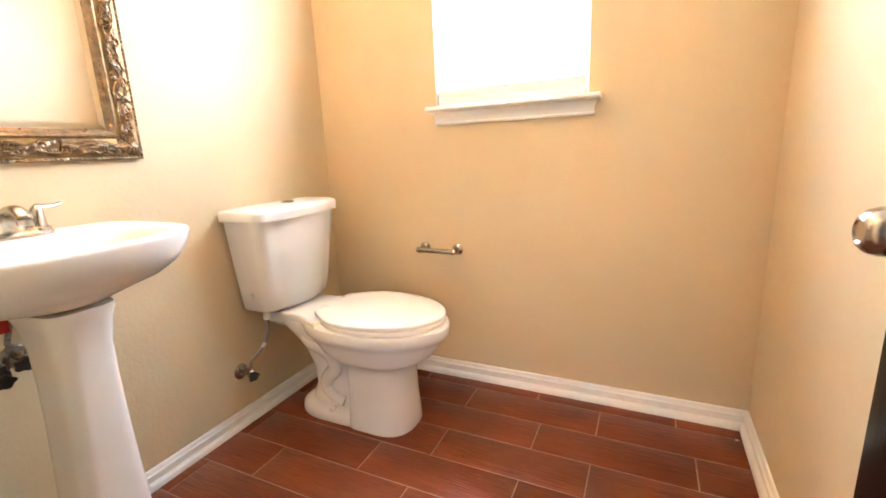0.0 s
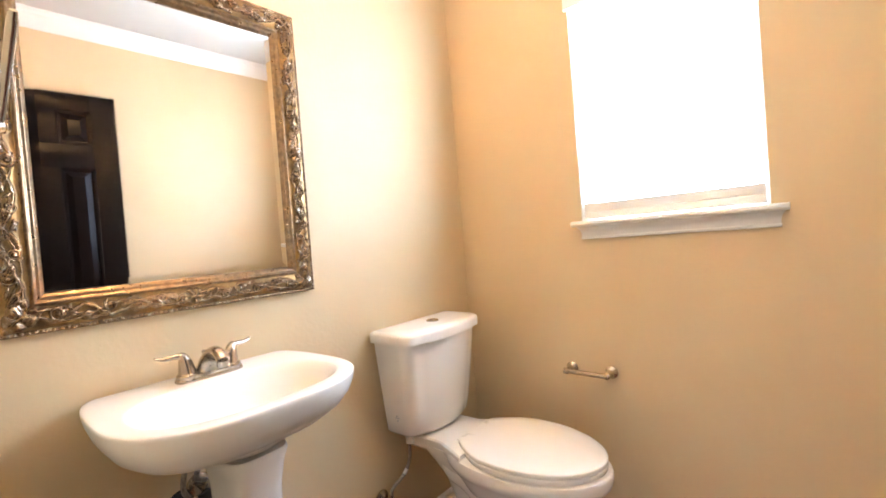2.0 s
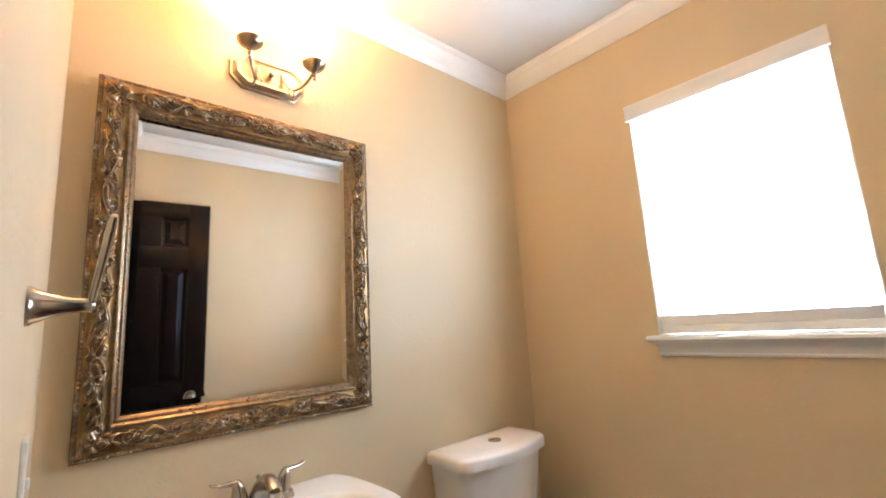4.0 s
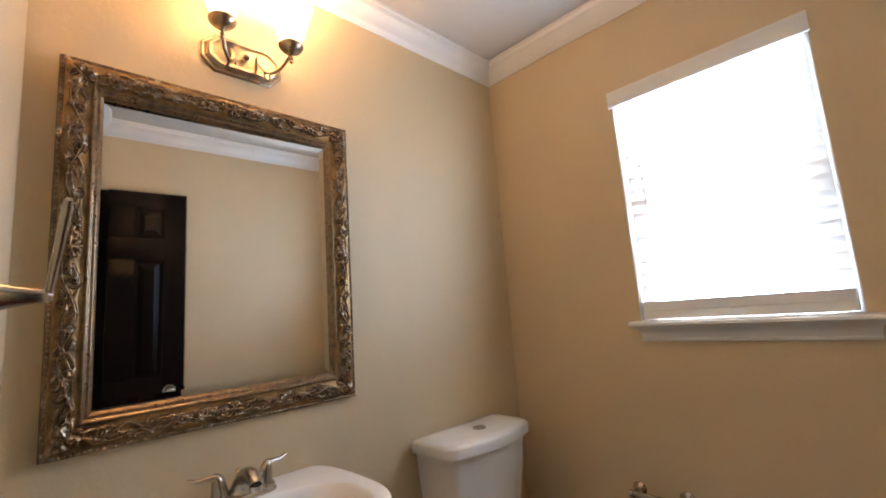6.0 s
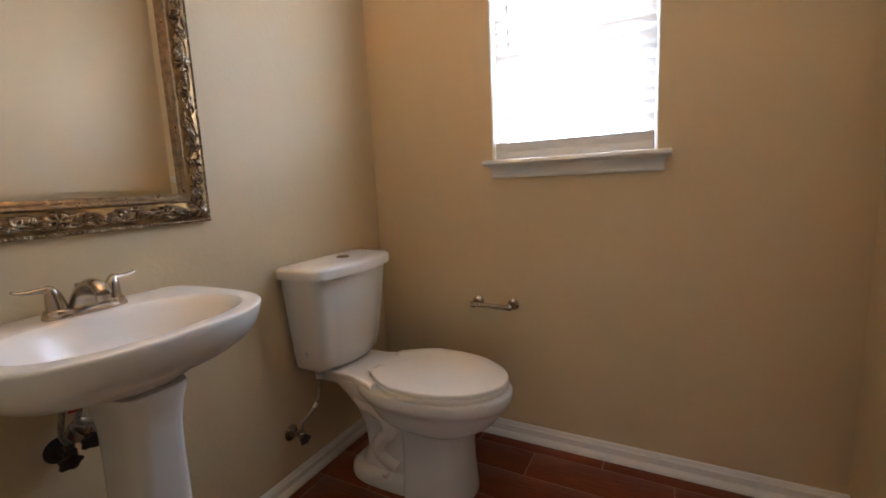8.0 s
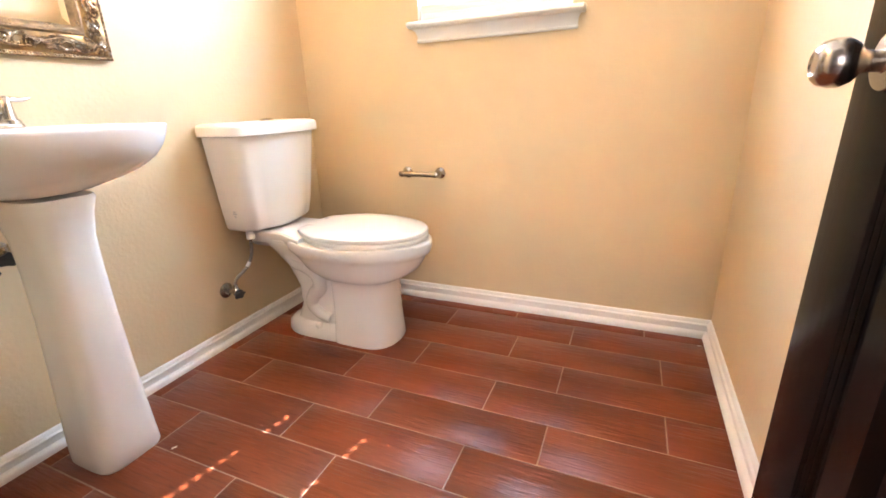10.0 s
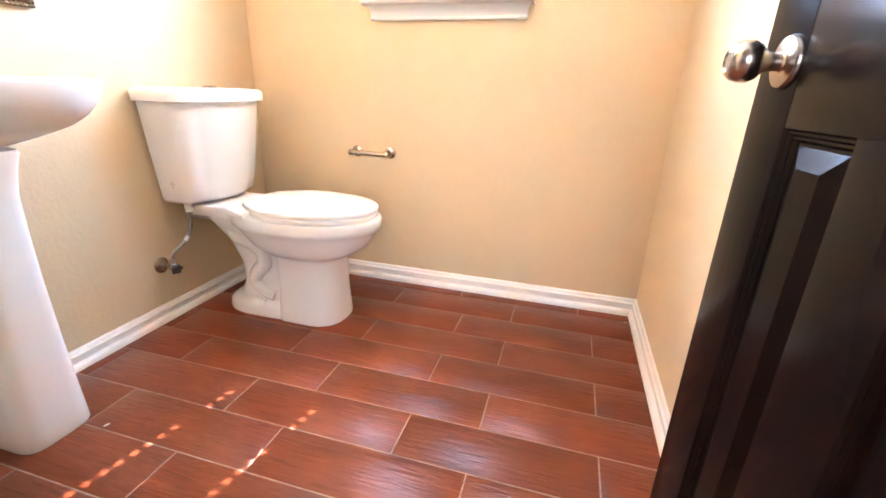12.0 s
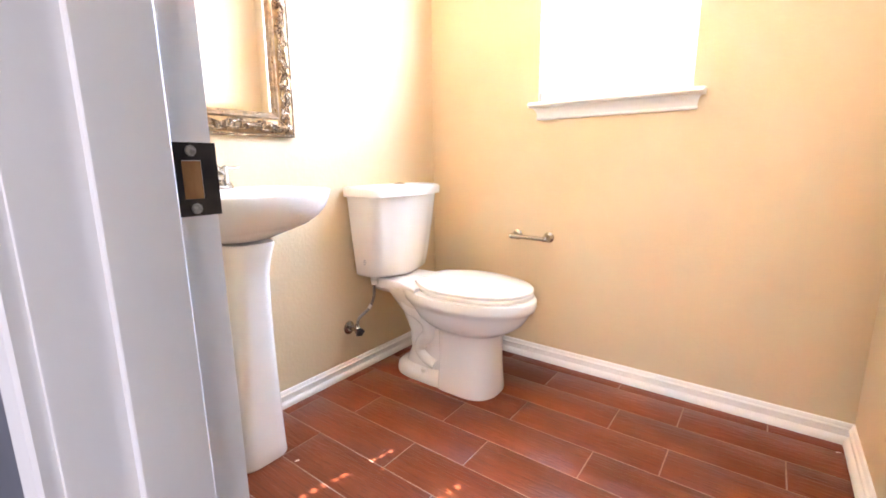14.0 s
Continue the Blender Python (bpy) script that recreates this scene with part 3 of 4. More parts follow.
        return Vector((x, p.y * (1 - 0.24 * min(1.0, max(0.0, (0.41 - x) / 0.12))), p.z))

    seat = part("seat", loft([[cover(p, 0.292) for p in egg(0.215, 0.760, 0.181, z, g)] for z, g in ((0.417, -0.006), (0.4185, -0.001), (0.430, 0.0), (0.4335, -0.003), (0.4345, -0.009))]), M_SEAT, t, sharp=60)
    lid = []
    for z, g in ((0.4362, -0.008), (0.4372, -0.001), (0.4470, 0.0), (0.4500, -0.0025), (0.4515, -0.007), (0.4535, -0.05), (0.4540, -0.09)):
        lid.append([cover(p, 0.290) for p in egg(0.205, 0.761, 0.182, z, g)])
    part("lid", loft(lid), M_SEAT, t, "closed white plastic toilet lid", sharp=50)
    for y in (-0.060, 0.060):
        part("hinge", box(0.262, 0.289, y - 0.018, y + 0.018, 0.428, 0.437, 0.003), M_SEAT, t)
    # tank: tapers down, bowed front
    def tank_ring(half, front, z, r=0.05, back=0.014):
        pts = []
        bow = 0.030
        outline = [(back, -half)]
        for k in range(7):
            a = -math.pi / 2 + k * math.pi / 12
            outline.append((front - bow - r + r * math.cos(a), -half + r + r * math.sin(a)))
        inner = half - r
        for k in range(1, 12):
            y = -inner + 2 * inner * k / 12
            outline.append((front - bow + bow * (1 - (y / inner) ** 2), y))
        for k in range(7):
            a = k * math.pi / 12
            outline.append((front - bow - r + r * math.cos(a), half - r + r * math.sin(a)))
        outline.append((back, half))
        return [Vector((x, y, z)) for x, y in outline]

    prof = [(0.150, 0.150, 0.436), (0.162, 0.166, 0.440), (0.172, 0.176, 0.452), (0.178, 0.186, 0.50), (0.188, 0.198, 0.60), (0.198, 0.208, 0.70), (0.206, 0.216, 0.79)]
    tank = part("tank", loft([tank_ring(h, f, z) for h, f, z in prof]), M_PORC, t, sharp=50)
    lidr = [tank_ring(h, f, z, 0.05, b) for h, f, z, b in ((0.210, 0.222, 0.786, 0.012), (0.218, 0.232, 0.788, 0.008), (0.219, 0.233, 0.815, 0.008), (0.216, 0.230, 0.824, 0.010), (0.206, 0.220, 0.8295, 0.016), (0.17, 0.19, 0.832, 0.04))]
    part("tank_lid", loft(lidr), M_PORC, t, sharp=50)
    button = part("flush_button", lathe([(0.024, 0), (0.024, 0.004), (0.021, 0.0055), (0.0195, 0.005), (0.0185, 0.0062), (0.001, 0.007)], (0.118, 0.006, 0.8315), (0, 0, 1), 28), M_NICKEL, t, "round chrome dual flush button")
    part("button_split", box(0.117, 0.119, -0.0125, 0.0245, 0.8383, 0.8389), M_DARKMETAL, button)
    for x0, x1, z in ((0.070, 0.082, 0.516), (0.066, 0.086, 0.508), (0.072, 0.080, 0.498)):
        part("print_mark", box(x0, x1, -0.1805, -0.1780, z, z + 0.004), M_GREY, tank)
    # supply stub below the tank
    part("supply_nut", lathe([(0.016, 0), (0.016, 0.016), (0.011, 0.020), (0.011, 0.034)], (0.085, -0.135, 0.405), (0, 0, 1), 12), M_SEAT, t)
    return t


toilet()


def supply(name, label, wall_y, z, top, group="", metal=None):
    t = thing(name, label, "shut-off valve", group)
    metal = metal or M_NICKEL
    part("escutcheon", lathe([(0.030, 0.0), (0.029, 0.003), (0.020, 0.008), (0.009, 0.010)], (0.0, wall_y, z), (1, 0, 0), 24), metal, t)
    part("stub_pipe", tube([(0.008, wall_y, z), (0.045, wall_y, z)], 0.008, 12), metal, t)
    body = part("valve_body", lathe([(0.011, -0.012), (0.013, -0.008), (0.013, 0.012), (0.009, 0.016), (0.008, 0.03)], (0.055, wall_y, z), (0, 0, 1), 16), metal, t)
    part("valve_stem", tube([(0.055, wall_y, z), (0.080, wall_y - 0.01, z)], 0.006, 10), metal, body)
    hs = []
    for k in range(24):
        a = 2 * math.pi * k / 24
        hs.append((0.0215 + 0.003 * math.cos(a * 5), a))
    rings = [[Vector((x, wall_y - 0.012 + s * r * math.cos(a), z + s * 0.72 * r * math.sin(a))) for r, a in hs] for x, s in ((0.078, 0.8), (0.080, 1.0), (0.087, 1.0), (0.089, 0.8))]
    part("handle", loft(rings), M_DARKMETAL, body, "dark oval valve handle")
    path = smooth_path([(0.055, wall_y, z + 0.028)] + top, 8)
    part("hose", tube(path, 0.0062, 10), M_STEEL, t, "braided steel supply hose")
    part("ferrule", tube([path[-2], path[-1]], 0.010, 10), metal, t)
    if wall_y > -1:
        part("hose_label", tube(path[len(path) // 2:len(path) // 2 + 4], 0.0078, 12), M_SEAT, t, "white paper label round the hose")
    return t


supply("toilet_valve", "wall shut-off valve with a braided hose to the toilet tank", -0.622, 0.212,
       [(0.06, -0.615, 0.265), (0.075, -0.570, 0.30), (0.082, -0.545, 0.345), (0.085, -0.540, 0.405)], "shut-off valves")
# this valve's body and escutcheon take the dark metal
supply("basin_valve", "dark shut-off valve with a looped hose behind the pedestal", -1.266, 0.535,
       [(0.07, -1.280, 0.595), (0.085, -1.276, 0.65), (0.10, -1.258, 0.69), (0.10, -1.245, 0.755)], "shut-off valves", M_DARKMETAL)
supply("basin_valve", "shut-off valve half hidden behind the basin pedestal", -1.222, 0.560,
       [(0.07, -1.238, 0.600), (0.09, -1.256, 0.62), (0.10, -1.25, 0.66), (0.10, -1.23, 0.755)], "shut-off valves")
tg = tagged(finish("hose_tag", box(0.108, 0.112, -1.276, -1.252, 0.652, 0.712, 0.001), M_RED), "red plastic tag on the basin hose", "tag")

# ---- pedestal basin ----


def basin():
    yc = -1.204
    t = thing("pedestal_basin", "white porcelain pedestal basin with an oval bowl", "sink", m=pose(0, yc, -0.005))
    n = 64
    D, HW, XC = 0.448, 0.261, 0.215

    def outline(s, z, pw=2.75):
        """Blunt oval with a back that narrows to a straight edge at the wall; s shrinks it towards the pedestal."""
        pts = []
        for k in range(n):
            if k <= n - 17:
                a = -math.pi / 2 + math.pi * k / (n - 17)
                c, q = math.cos(a), math.sin(a)
                x, y = XC + (D - XC) * abs(c) ** (2 / pw), HW * math.copysign(abs(q) ** (2 / pw), q)
            else:
                f = (k - (n - 17)) / 17
                side = min(1.0, 2.6 * min(f, 1 - f))
                x = XC + (0.004 - XC) * math.sin(side * math.pi / 2) ** 0.9
                y = HW * (1 - 0.20 * side ** 2.2) * (1 if f < 0.5 else -1)
                if side >= 1:
                    y = HW * 0.80 * (1 - 2 * f) / (1 - 2 / 2.6)
            xs = 0.004 + (x - 0.004) * s if x < XC else 0.004 + (XC - 0.004) * s + (x - XC) * s
            pts.append(Vector((xs + 0.10 * (1 - s), y * s, z)))
        return pts

    def oval(rx, ry, cx, z, pw=2.2):
        pts = []
        for k in range(n):
            if k <= n - 17:
                a = -math.pi / 2 + math.pi * k / (n - 17)
            else:
                a = math.pi / 2 + math.pi * (k - (n - 17)) / 17
            c, q = math.cos(a), math.sin(a)
            pts.append(Vector((cx + rx * math.copysign(abs(c) ** (2 / pw), c), ry * math.copysign(abs(q) ** (2 / pw), q), z)))
        return pts

    rings = [oval(0.075, 0.075, 0.225, 0.722), oval(0.10, 0.095, 0.225, 0.724), outline(0.66, 0.737), outline(0.79, 0.755), outline(0.895, 0.780), outline(0.957, 0.806), outline(0.986, 0.829),
             outline(1.0, 0.8455), outline(1.001, 0.8505), outline(0.998, 0.8535), outline(0.991, 0.8547), outline(0.962, 0.8549)]
    rings += [oval(0.152, 0.220, 0.262, 0.8545, 2.5), oval(0.148, 0.215, 0.262, 0.8535, 2.5), oval(0.142, 0.208, 0.262, 0.848, 2.5), oval(0.134, 0.197, 0.262, 0.836, 2.4), oval(0.120, 0.176, 0.260, 0.80, 2.3), oval(0.09, 0.130, 0.250, 0.765),
              oval(0.045, 0.055, 0.25, 0.748), oval(0.02, 0.022, 0.25, 0.745)]
    part("bowl", loft(rings, (True, True)), M_PORC, t, sharp=60)
    part("drain", lathe([(0.022, 0), (0.021, 0.003), (0.014, 0.003), (0.004, 0.002)], (0.25, 0, 0.7455), (0, 0, 1), 20), M_NICKEL, t)
    # pedestal: rounded column, flat sides, waisted under the bowl
    def col(xb, xf, half, z):
        return superellipse((xb + xf) / 2, 0.006 + 0.012 * (0.72 - z) / 0.72, (xf - xb) / 2, half, 40, z, 4.2, 6.0)
    prof = [(0.090, 0.258, 0.079, 0.005), (0.088, 0.261, 0.081, 0.011), (0.090, 0.260, 0.080, 0.05), (0.100, 0.263, 0.075, 0.15), (0.115, 0.271, 0.068, 0.28), (0.130, 0.282, 0.061, 0.42),
            (0.138, 0.294, 0.057, 0.54), (0.14, 0.302, 0.057, 0.62), (0.13, 0.317, 0.063, 0.675), (0.11, 0.329, 0.071, 0.708), (0.112, 0.326, 0.069, 0.715)]
    part("pedestal", loft([col(*p) for p in prof]), M_PORC, t, sharp=60)
    return t


basin()


def faucet():
    t = thing("faucet", "brushed nickel two-handle centerset faucet on the basin", "faucet", m=pose(0.074, -1.197, 0.8475))
    rings = [superellipse(0, 0, 0.027 + g, 0.078 + g, 40, z, 3.2) for g, z in ((0, -0.001), (0.001, 0.004), (0, 0.010), (-0.004, 0.015), (-0.011, 0.0175))]
    part("base_plate", loft(rings), M_NICKEL, t)
    for sgn in (-1, 1):
        hub = smooth_path([(0, sgn * 0.0515, 0.012), (0, sgn * 0.0515, 0.024), (0, sgn * 0.053, 0.040), (0, sgn * 0.0555, 0.054), (-0.001, sgn * 0.060, 0.063), (-0.002, sgn * 0.066, 0.066)], 4)
        m = len(hub)
        h = part("handle", tube(hub, [0.0215 - 0.0135 * (i / (m - 1)) ** 1.15 for i in range(m)], 24), M_NICKEL, t)
        part("collar", lathe([(0.0245, 0.006), (0.0250, 0.014), (0.0240, 0.0195), (0.0215, 0.0215)], (0, sgn * 0.0515, 0), (0, 0, 1), 28), M_NICKEL, h)
        path = smooth_path([(-0.001, sgn * 0.060, 0.064), (-0.004, sgn * 0.076, 0.0655), (-0.009, sgn * 0.094, 0.0645), (-0.014, sgn * 0.108, 0.068), (-0.016, sgn * 0.114, 0.070)], 6)
        m = len(path)
        rings = []
        for i, p in enumerate(path):
            f = i / (m - 1)
            wide, thick = 0.0080 - 0.0030 * f + 0.004 * max(0, f - 0.5), 0.0072 - 0.0042 * f
            if i == m - 1:
                wide, thick = wide * 0.5, thick * 0.5
            rings.append([p + Vector((wide * math.cos(a), 0, thick * math.sin(a))) for a in (2 * math.pi * k / 14 for k in range(14))])
        part("lever", loft(rings), M_NICKEL, h)
    # spout: broad sloping root that narrows to a short beak
    run = smooth_path([(-0.002, 0, 0.012), (0.001, 0, 0.028), (0.010, 0, 0.046), (0.027, 0, 0.060), (0.048, 0, 0.0645), (0.068, 0, 0.060), (0.084, 0, 0.049)], 5)
    m = len(run)
    rings = []
    for i, p in enumerate(run):
        f = i / (m - 1)
        d = (run[min(i + 1, m - 1)] - run[max(i - 1, 0)]).normalized()
        up = d.cross(Vector((0, 1, 0)))
        wide, thick = 0.0155 + 0.0215 * (1 - f) ** 2.2, 0.0125 + 0.0125 * (1 - f) ** 1.6
        rings.append([p + Vector((0, wide * math.cos(a), 0)) + up * (thick * math.sin(a)) for a in (2 * math.pi * k / 24 for k in range(24))])
    part("spout", loft(rings), M_NICKEL, t, sharp=50)
    part("aerator", lathe([(0.0125, 0), (0.0135, 0.004), (0.0135, 0.013)], (0.0805, 0, 0.034), (0, 0, 1), 20), M_NICKEL, t)
    part("lift_rod", tube([(-0.026, 0, 0.012), (-0.026, 0, 0.055)], 0.0022, 8), M_NICKEL, t)
    part("lift_knob", lathe([(0.002, 0), (0.0055, 0.003), (0.0055, 0.009), (0.002, 0.012)], (-0.026, 0, 0.053), (0, 0, 1), 14), M_NICKEL, t)


faucet()

# ---- mirror ----
MY0, MY1, MZ0, MZ1 = -1.564, -0.841, 1.016, 1.880
FW = 0.082
MIRROR_LEAN = math.tan(radians(1.1))


def carving(s, u, length):
    """Height of acanthus scrollwork along a frame side: s metres from its middle, u across from 0 (outer) to 1 (inner)."""
    v = (u - 0.5) * 0.048
    rng = np.random.RandomState(11)
    h = np.zeros_like(s)
    # long running vine and a thinner one crossing it
    bend = 2 * np.pi * s / 0.196
    slope = 0.013 * 2 * np.pi / 0.196 * np.cos(bend)
    h = np.maximum(h, 0.85 * np.exp(-(((v - 0.013 * np.sin(bend)) / np.sqrt(1 + slope ** 2) / 0.0027) ** 2)))
    h = np.maximum(h, 0.6 * np.exp(-(((v + 0.015 * np.sin(bend * 0.93 + 0.7)) / 0.0021) ** 2)))
    for k in range(-int(length / 0.049) - 1, int(length / 0.049) + 2):
        side = 1 if k % 2 else -1
        # a curled tendril in each bow of the vine
        cs, cv = (k + 0.5) * 0.049 + rng.uniform(-0.006, 0.006), -side * rng.uniform(0.003, 0.008)
        ds, dv = s - cs, v - cv
        r, th = np.hypot(ds, dv), np.arctan2(dv, ds)
        size, turn = rng.uniform(0.013, 0.018), rng.choice([-1, 1])
        coil = (0.5 + 0.5 * np.cos(2 * np.pi * r / 0.0098 - turn * th + rng.uniform(0, 6))) ** 1.6
        h = np.where(r < size, np.maximum(h, coil * np.clip((size - r) / 0.003, 0, 1)), h)
        h = np.maximum(h, np.exp(-((r / 0.0034) ** 2)))
        # lobed leaves springing from the vine
        for _ in range(6):
            ls, lv = k * 0.049 + rng.uniform(-0.024, 0.024), side * rng.uniform(-0.012, 0.019)
            ang, ln, wd = rng.uniform(-0.9, 0.9), rng.uniform(0.012, 0.019), rng.uniform(0.0035, 0.0058)
            a = (s - ls) * math.cos(ang) + (v - lv) * math.sin(ang)
            b = -(s - ls) * math.sin(ang) + (v - lv) * math.cos(ang) - 9.0 * a * a * turn
            w = wd * np.clip(1 - (a / ln) ** 2, 0, 1) * (0.8 + 0.2 * np.cos(a * 1100))
            leaf = np.clip(1 - (b / np.maximum(w, 1e-5)) ** 2, 0, 1) ** 0.5 * (0.62 + 0.38 * np.clip(np.abs(b) / 0.0016, 0, 1))
            h = np.maximum(h, 0.9 * leaf * (np.abs(a) < ln))
    # banded knot with fanned petals at the middle, ribbed fan towards the corners
    d = np.abs(s)
    h = np.where(d < 0.030, np.maximum(h * (d > 0.014), np.abs(np.cos(3 * np.arctan2(v, s) + 0.5)) ** 0.7 * np.clip((0.027 - np.hypot(s, v)) / 0.006, 0, 1)), h)
    h = np.maximum(h, np.exp(-((np.hypot(s, v) / 0.006) ** 2)))
    c = length - 0.052
    fan = np.hypot(d - c - 0.030, v - 0.02)
    ribs = np.abs(np.cos(5.0 * np.arctan2(v - 0.020, d - c - 0.030))) ** 0.8
    h = np.where((d > c - 0.014) & (fan < 0.052), np.maximum(0.35 * h, ribs * np.clip((0.052 - fan) / 0.008, 0, 1)), h)
    return h


def mirror():
    # hangs with its top a little off the wall
    hang = Matrix.Translation((0, 0, MZ0)) @ Matrix.Rotation(radians(0.7), 4, "Y") @ Matrix.Translation((0, 0, -MZ0))
    t = thing("wall_mirror", "wall mirror with a wide ornate antique bronze and gold frame", "mirror", m=hang)
    cy, cz = (MY0 + MY1) / 2, (MZ0 + MZ1) / 2
    hy, hz = (MY1 - MY0) / 2, (MZ1 - MZ0) / 2
    # across the frame: inset from the outer edge, height off the wall
    cross = [(0.0, 0.002), (0.0, 0.020), (0.002, 0.0235), (0.0045, 0.024), (0.007, 0.022), (0.009, 0.023)]
    nc = 30
    for k in range(nc + 1):
        u = k / nc
        cross.append((0.010 + u * 0.048, 0.025 + 0.006 * math.sin(math.pi * u) - 0.004 * u))
    cross += [(0.0595, 0.0225), (0.0605, 0.0255), (0.0635, 0.0265), (0.066, 0.0245), (0.068, 0.0195), (0.071, 0.0185), (0.0735, 0.0195), (0.076, 0.0180), (0.0785, 0.0145), (0.0815, 0.0135), (0.082, 0.006)]
    ins = np.array([c[0] for c in cross])
    hgt = np.array([c[1] for c in cross])
    uu = np.clip((ins - 0.010) / 0.048, 0, 1)
    carve = (ins >= 0.010) & (ins <= 0.058)
    rope = (ins >= 0.0) & (ins <= 0.0075) & (hgt > 0.02)
    sides = (("top", Vector((0, 1, 0)), Vector((0, 0, 1)), hy, hz), ("bottom", Vector((0, 1, 0)), Vector((0, 0, -1)), hy, hz),
             ("outer", Vector((0, 0, 1)), Vector((0, -1, 0)), hz, hy), ("inner", Vector((0, 0, 1)), Vector((0, 1, 0)), hz, hy))
    for _, along, out, ha, ho in sides:
        m = int(2 * ha / 0.0017)
        verts, faces = [], []
        relief = np.zeros((len(cross), m))
        f = np.linspace(-1, 1, m)
        for i in range(len(cross)):
            s = f * (ha - ins[i])
            z = np.full(m, hgt[i])
            if carve[i]:
                edge = min(1.0, 6 * min(uu[i], 1 - uu[i]))
                corner = np.clip((ha - ins[i] - np.abs(s)) / 0.004, 0, 1)
                relief[i] = carving(s, np.full(m, uu[i]), ha) * edge * corner
                z = z + 0.0085 * relief[i] - 0.002 * edge * corner
            if rope[i]:
                z = z + 0.0019 * np.sin(2 * np.pi * s / 0.0105)
            for k in range(m):
                p = along * float(s[k]) + out * (ho - ins[i])
                verts.append((float(z[k]), cy + p.y, cz + p.z))
        nr = len(cross)
        for i in range(nr - 1):
            for k in range(m - 1):
                faces.append((i * m + k, i * m + k + 1, (i + 1) * m + k + 1, (i + 1) * m + k))
        me = bpy.data.meshes.new("frame_side")
        me.from_pydata(verts, [], faces)
        me.materials.append(M_GILT)
        me.materials.append(M_FILLET)
        me.materials.append(M_GROUND)
        first = 6 + nc
        for p in me.polygons:
            p.use_smooth = True
            row, col = p.index // (m - 1), p.index % (m - 1)
            if row >= first:
                p.material_index = 1
            elif row >= 6 and relief[row:row + 2, col:col + 2].mean() < 0.22:
                p.material_index = 2
        me.update()
        bm = bmesh.new()
        bm.from_mesh(me)
        bmesh.ops.recalc_face_normals(bm, faces=bm.faces)
        bm.to_mesh(me)
        bm.free()
        ob = new("frame_side", me)
        ob.parent = t
    a, b = FW - 0.002, FW + 0.016
    out = [(MY0 + a, MZ0 + a), (MY1 - a, MZ0 + a), (MY1 - a, MZ1 - a), (MY0 + a, MZ1 - a)]
    inn = [(MY0 + b, MZ0 + b), (MY1 - b, MZ0 + b), (MY1 - b, MZ1 - b), (MY0 + b, MZ1 - b)]
    lean = lambda y: 0.008 + (y - cy) * MIRROR_LEAN
    bm = loft([[Vector((0.0008, y, z)) for y, z in out], [Vector((lean(y) - 0.0014, y, z)) for y, z in out], [Vector((lean(y), y, z)) for y, z in inn]])
    part("mirror_glass", bm, M_MIRROR, t, "bevelled silver mirror glass", sharp=1)
    part("backing_board", box(0.0002, 0.0006, MY0 + 0.01, MY1 - 0.01, MZ0 + 0.01, MZ1 - 0.01), M_RAWWOOD, t)


mirror()

# ---- wall lamp ----


def sconce():
    yc, zc = -1.163, 2.022
    t = thing("wall_lamp", "antique brass two-arm wall lamp with lit frosted glass shades", "wall lamp", m=pose(0, yc, zc))
    octo = [(-0.112, -0.022), (-0.078, -0.056), (0.078, -0.056), (0.112, -0.022), (0.112, 0.022), (0.078, 0.056), (-0.078, 0.056), (-0.112, 0.022)]
    rings = [[Vector((x, y * (1 - i / 0.112), z * (1 - i / 0.056))) for y, z in octo] for x, i in ((0.0, 0.0), (0.006, 0.0), (0.009, 0.003), (0.009, 0.006), (0.014, 0.010), (0.020, 0.014), (0.022, 0.018), (0.019, 0.022), (0.019, 0.03))]
    part("backplate", loft(rings), M_BRONZE, t)
    part("finial", lathe([(0.004, 0), (0.008, 0.006), (0.009, 0.012), (0.004, 0.018)], (0.022, 0, 0), (1, 0, 0), 14), M_BRONZE, t)
    for sgn in (-1, 1):
        y = sgn * 0.093
        path = smooth_path([(0.018, sgn * 0.035, 0.018), (0.040, sgn * 0.040, -0.02), (0.062, sgn * 0.055, -0.045), (0.088, sgn * 0.075, -0.035), (0.110, sgn * 0.088, -0.012), (0.122, y, 0.0)], 6)
        arm = part("arm", tube(path, 0.0048, 10), M_BRONZE, t)
        part("scroll", tube(smooth_path([(0.062, sgn * 0.055, -0.045), (0.050, sgn * 0.060, -0.060), (0.036, sgn * 0.056, -0.052), (0.036, sgn * 0.050, -0.038), (0.046, sgn * 0.050, -0.036)], 5), 0.0036, 8), M_BRONZE, arm)
        cup = part("cup", lathe([(0.002, -0.030), (0.006, -0.026), (0.004, -0.021), (0.007, -0.014), (0.005, -0.008), (0.010, 0.0), (0.024, 0.008), (0.033, 0.018), (0.035, 0.026), (0.031, 0.028)], (0.122, y, 0), (0, 0, 1), 28), M_BRONZE, t)
        part("shade", lathe([(0.026, 0.027), (0.030, 0.030), (0.038, 0.060), (0.050, 0.100), (0.060, 0.135), (0.066, 0.150), (0.064, 0.150), (0.058, 0.135), (0.048, 0.100), (0.036, 0.060), (0.028, 0.032)], (0.122, y, 0), (0, 0, 1), 32, caps=(False, False)), M_SHADE, t, "frosted white bell glass shade")
        part("bulb", lathe([(0.010, 0.030), (0.012, 0.045), (0.022, 0.065), (0.026, 0.080), (0.022, 0.096), (0.010, 0.105), (0.001, 0.106)], (0.122, y, 0), (0, 0, 1), 20), M_BULB, t)
        lamp("bulb_light", "POINT", BULB_W, pose(0.122, yc + y, zc + 0.125), (1.0, 0.72, 0.40), radius=0.045)


sconce()

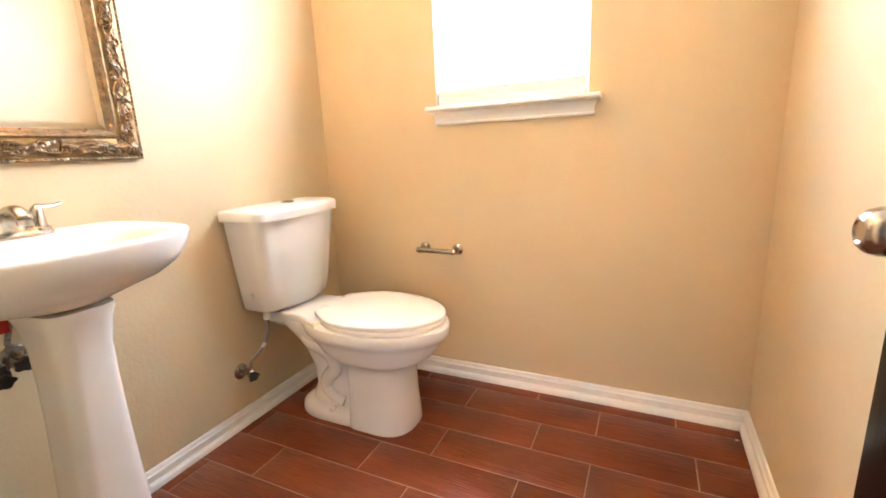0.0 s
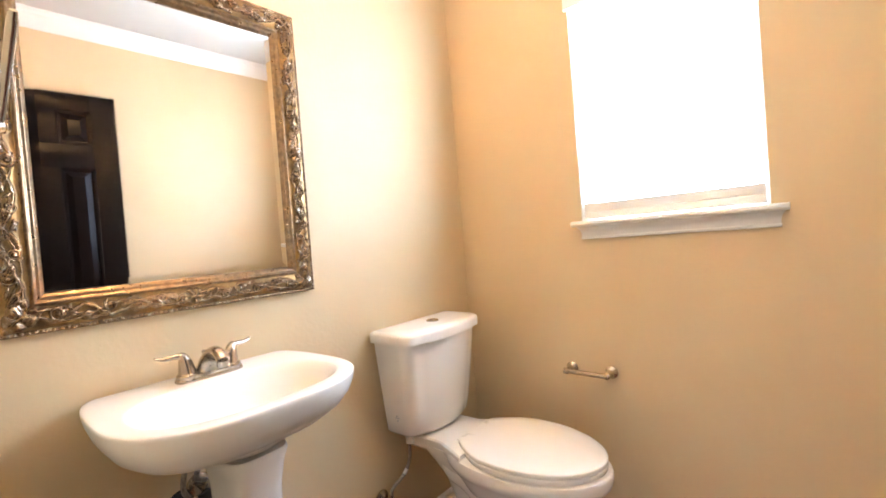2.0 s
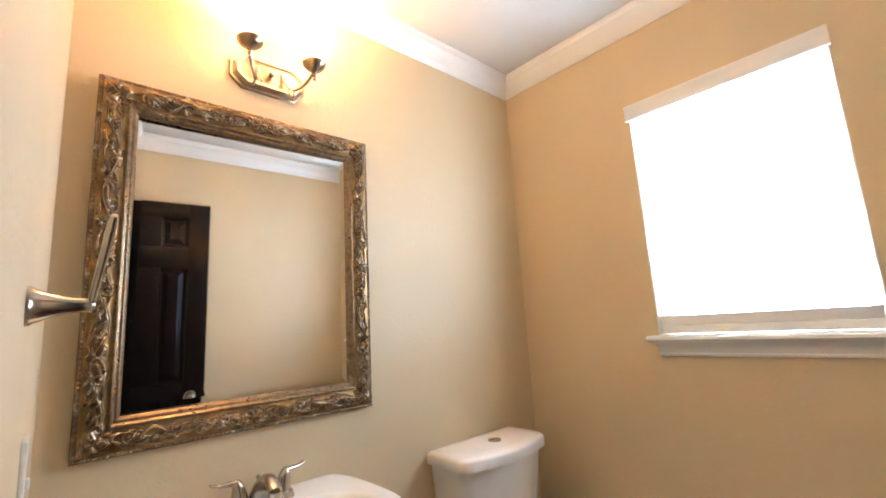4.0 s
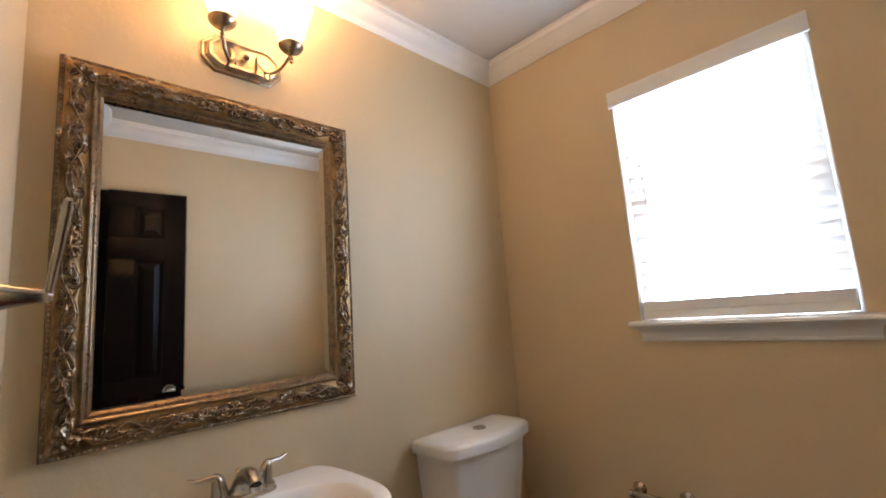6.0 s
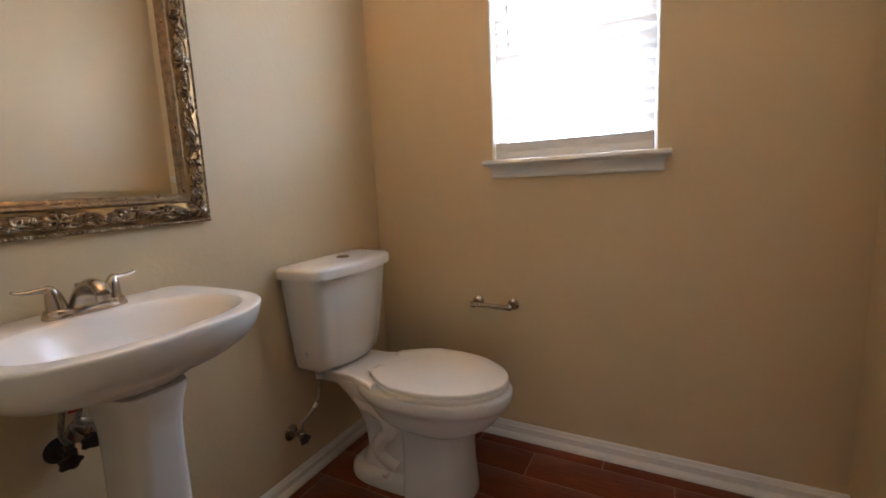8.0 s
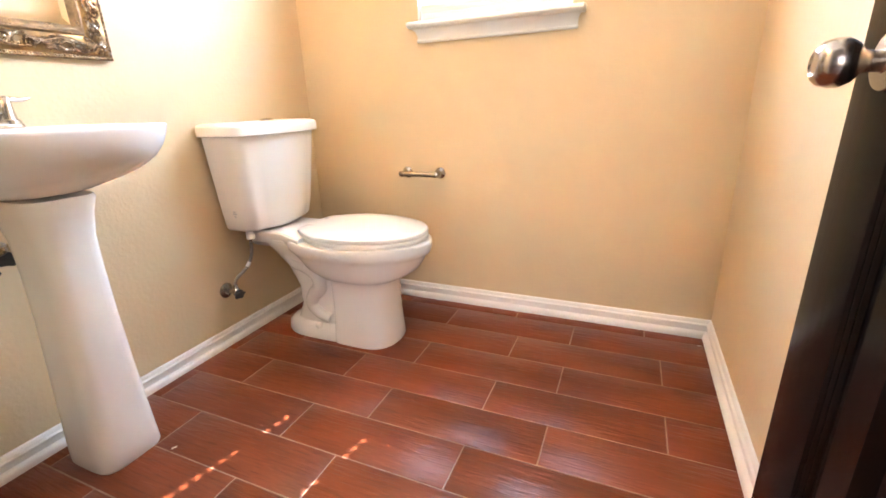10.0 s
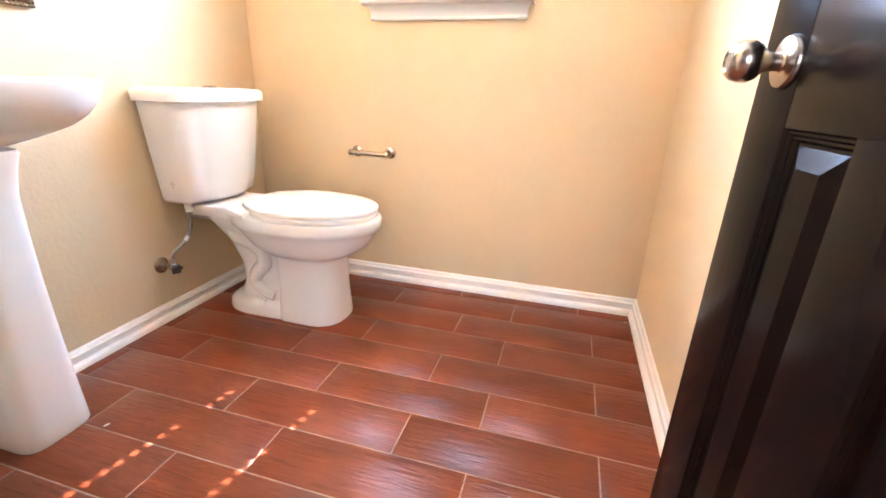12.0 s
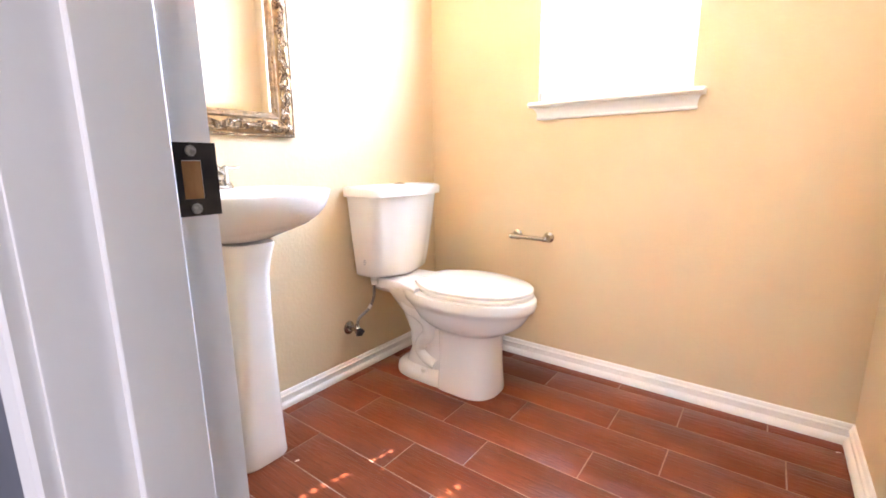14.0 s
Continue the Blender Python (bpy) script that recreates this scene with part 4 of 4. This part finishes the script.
# ---- paper holder, towel arm, switch ----


def post(parent, name, o, axis, length):
    return part(name, lathe([(0.024, 0.0), (0.024, 0.004), (0.020, 0.008), (0.013, 0.013), (0.0095, 0.022), (0.009, length * 0.55), (0.011, length * 0.8), (0.013, length * 0.92), (0.0125, length), (0.006, length + 0.004)], o, axis, 26), M_NICKEL, parent)


t = thing("paper_holder", "empty brushed nickel toilet paper holder on the wall", "paper holder")
for x in (0.497, 0.652):
    post(t, "post", (x, 0, 0.588), (0, -1, 0), 0.060)
part("bar", tube([(0.488, -0.060, 0.590), (0.500, -0.060, 0.590), (0.502, -0.060, 0.590), (0.645, -0.060, 0.588), (0.656, -0.060, 0.588)], [0.0115, 0.0115, 0.0098, 0.0098, 0.0115], 16), M_NICKEL, t)

t = thing("towel_arm", "brushed nickel towel holder arm on the wall", "towel holder")
part("post", lathe([(0.0215, 0), (0.0215, 0.003), (0.019, 0.006), (0.0145, 0.016), (0.011, 0.028), (0.0085, 0.040), (0.0075, 0.050), (0.0085, 0.054), (0.006, 0.058)], (0.60, yf(0.60), 1.300), (0, 1, 0), 28), M_NICKEL, t)
part("arm", tube([(0.60, -1.580, 1.300), (0.612, -1.5795, 1.309), (0.694, -1.5735, 1.376), (0.702, -1.573, 1.383)], [0.003, 0.0042, 0.0046, 0.003], 14), M_NICKEL, t)

SX, SZ = 0.360, 1.020
t = thing("light_switch", "white light switch plate on the wall", "light switch")
plate = part("plate", box(SX, SX + 0.07, yf(SX + 0.07), yf(SX) + 0.005, SZ, SZ + 0.115, 0.002), M_TRIM, t)
part("toggle", box(SX + 0.030, SX + 0.040, yf(SX) + 0.005, yf(SX) + 0.010, SZ + 0.05, SZ + 0.065, 0.002), M_TRIM, plate)

# ---- floor tiles ----
PITCH, LINE0, TILE, G = 0.1523, -0.0762, 0.4975, 0.0042
rows = [(0.0, LINE0)] + [(LINE0 - k * PITCH, LINE0 - (k + 1) * PITCH) for k in range(11)]
shapes = {}


def tile(x0, x1, y0, y1):
    lx, ly = round(x1 - x0, 4), round(y0 - y1, 4)
    if (lx, ly) not in shapes:
        b, top = 0.0012, 0.0
        outer = [(-lx / 2, -ly / 2), (lx / 2, -ly / 2), (lx / 2, ly / 2), (-lx / 2, ly / 2)]
        inner = [(-lx / 2 + b, -ly / 2 + b), (lx / 2 - b, -ly / 2 + b), (lx / 2 - b, ly / 2 - b), (-lx / 2 + b, ly / 2 - b)]
        bm = loft([[Vector((x, y, -0.0034)) for x, y in outer], [Vector((x, y, top - 0.0007)) for x, y in outer], [Vector((x, y, top)) for x, y in inner]])
        ob = part("tile", bm, M_TILE, floor)
        shapes[lx, ly] = ob.data
    else:
        ob = new("tile", shapes[lx, ly])
        ob.parent = floor
    ob.location = ((x0 + x1) / 2, (y0 + y1) / 2, random.uniform(-0.0002, 0.0003))
    ob.rotation_euler = (radians(random.uniform(-0.05, 0.05)), radians(random.uniform(-0.02, 0.02)), 0)


for k, (y0, y1) in enumerate(rows):
    y1 = max(y1, YF - WT - 0.028)
    start = (0.0145 if k == 0 else (0.256 if k % 2 else 0.0625)) - 2 * TILE
    x = start
    while x < W:
        a, b = max(x, 0.001), min(x + TILE, W - 0.001)
        if b - a > 0.02 and y0 - y1 > 0.02:
            tile(a + G / 2, b - G / 2, y0 - (G / 2 if k else 0.001), y1 + G / 2)
        x += TILE

# ---- loose flakes ----
for x, y, a in ((1.690, -0.082, 20), (0.318, -1.128, 65)):
    flake = finish("paint_flake", loft([[Vector((0.007 * math.cos(k * 1.26) * (1 + 0.5 * (k % 2)), 0.003 * math.sin(k * 1.26), z)) for k in range(5)] for z in (0.0, 0.0012)]), M_TRIM)
    flake.matrix_world = pose(x, y, 0.0004, 0, 0, a)
    tagged(flake, "small white paint flake lying on the tiles", "debris", "paint flakes")
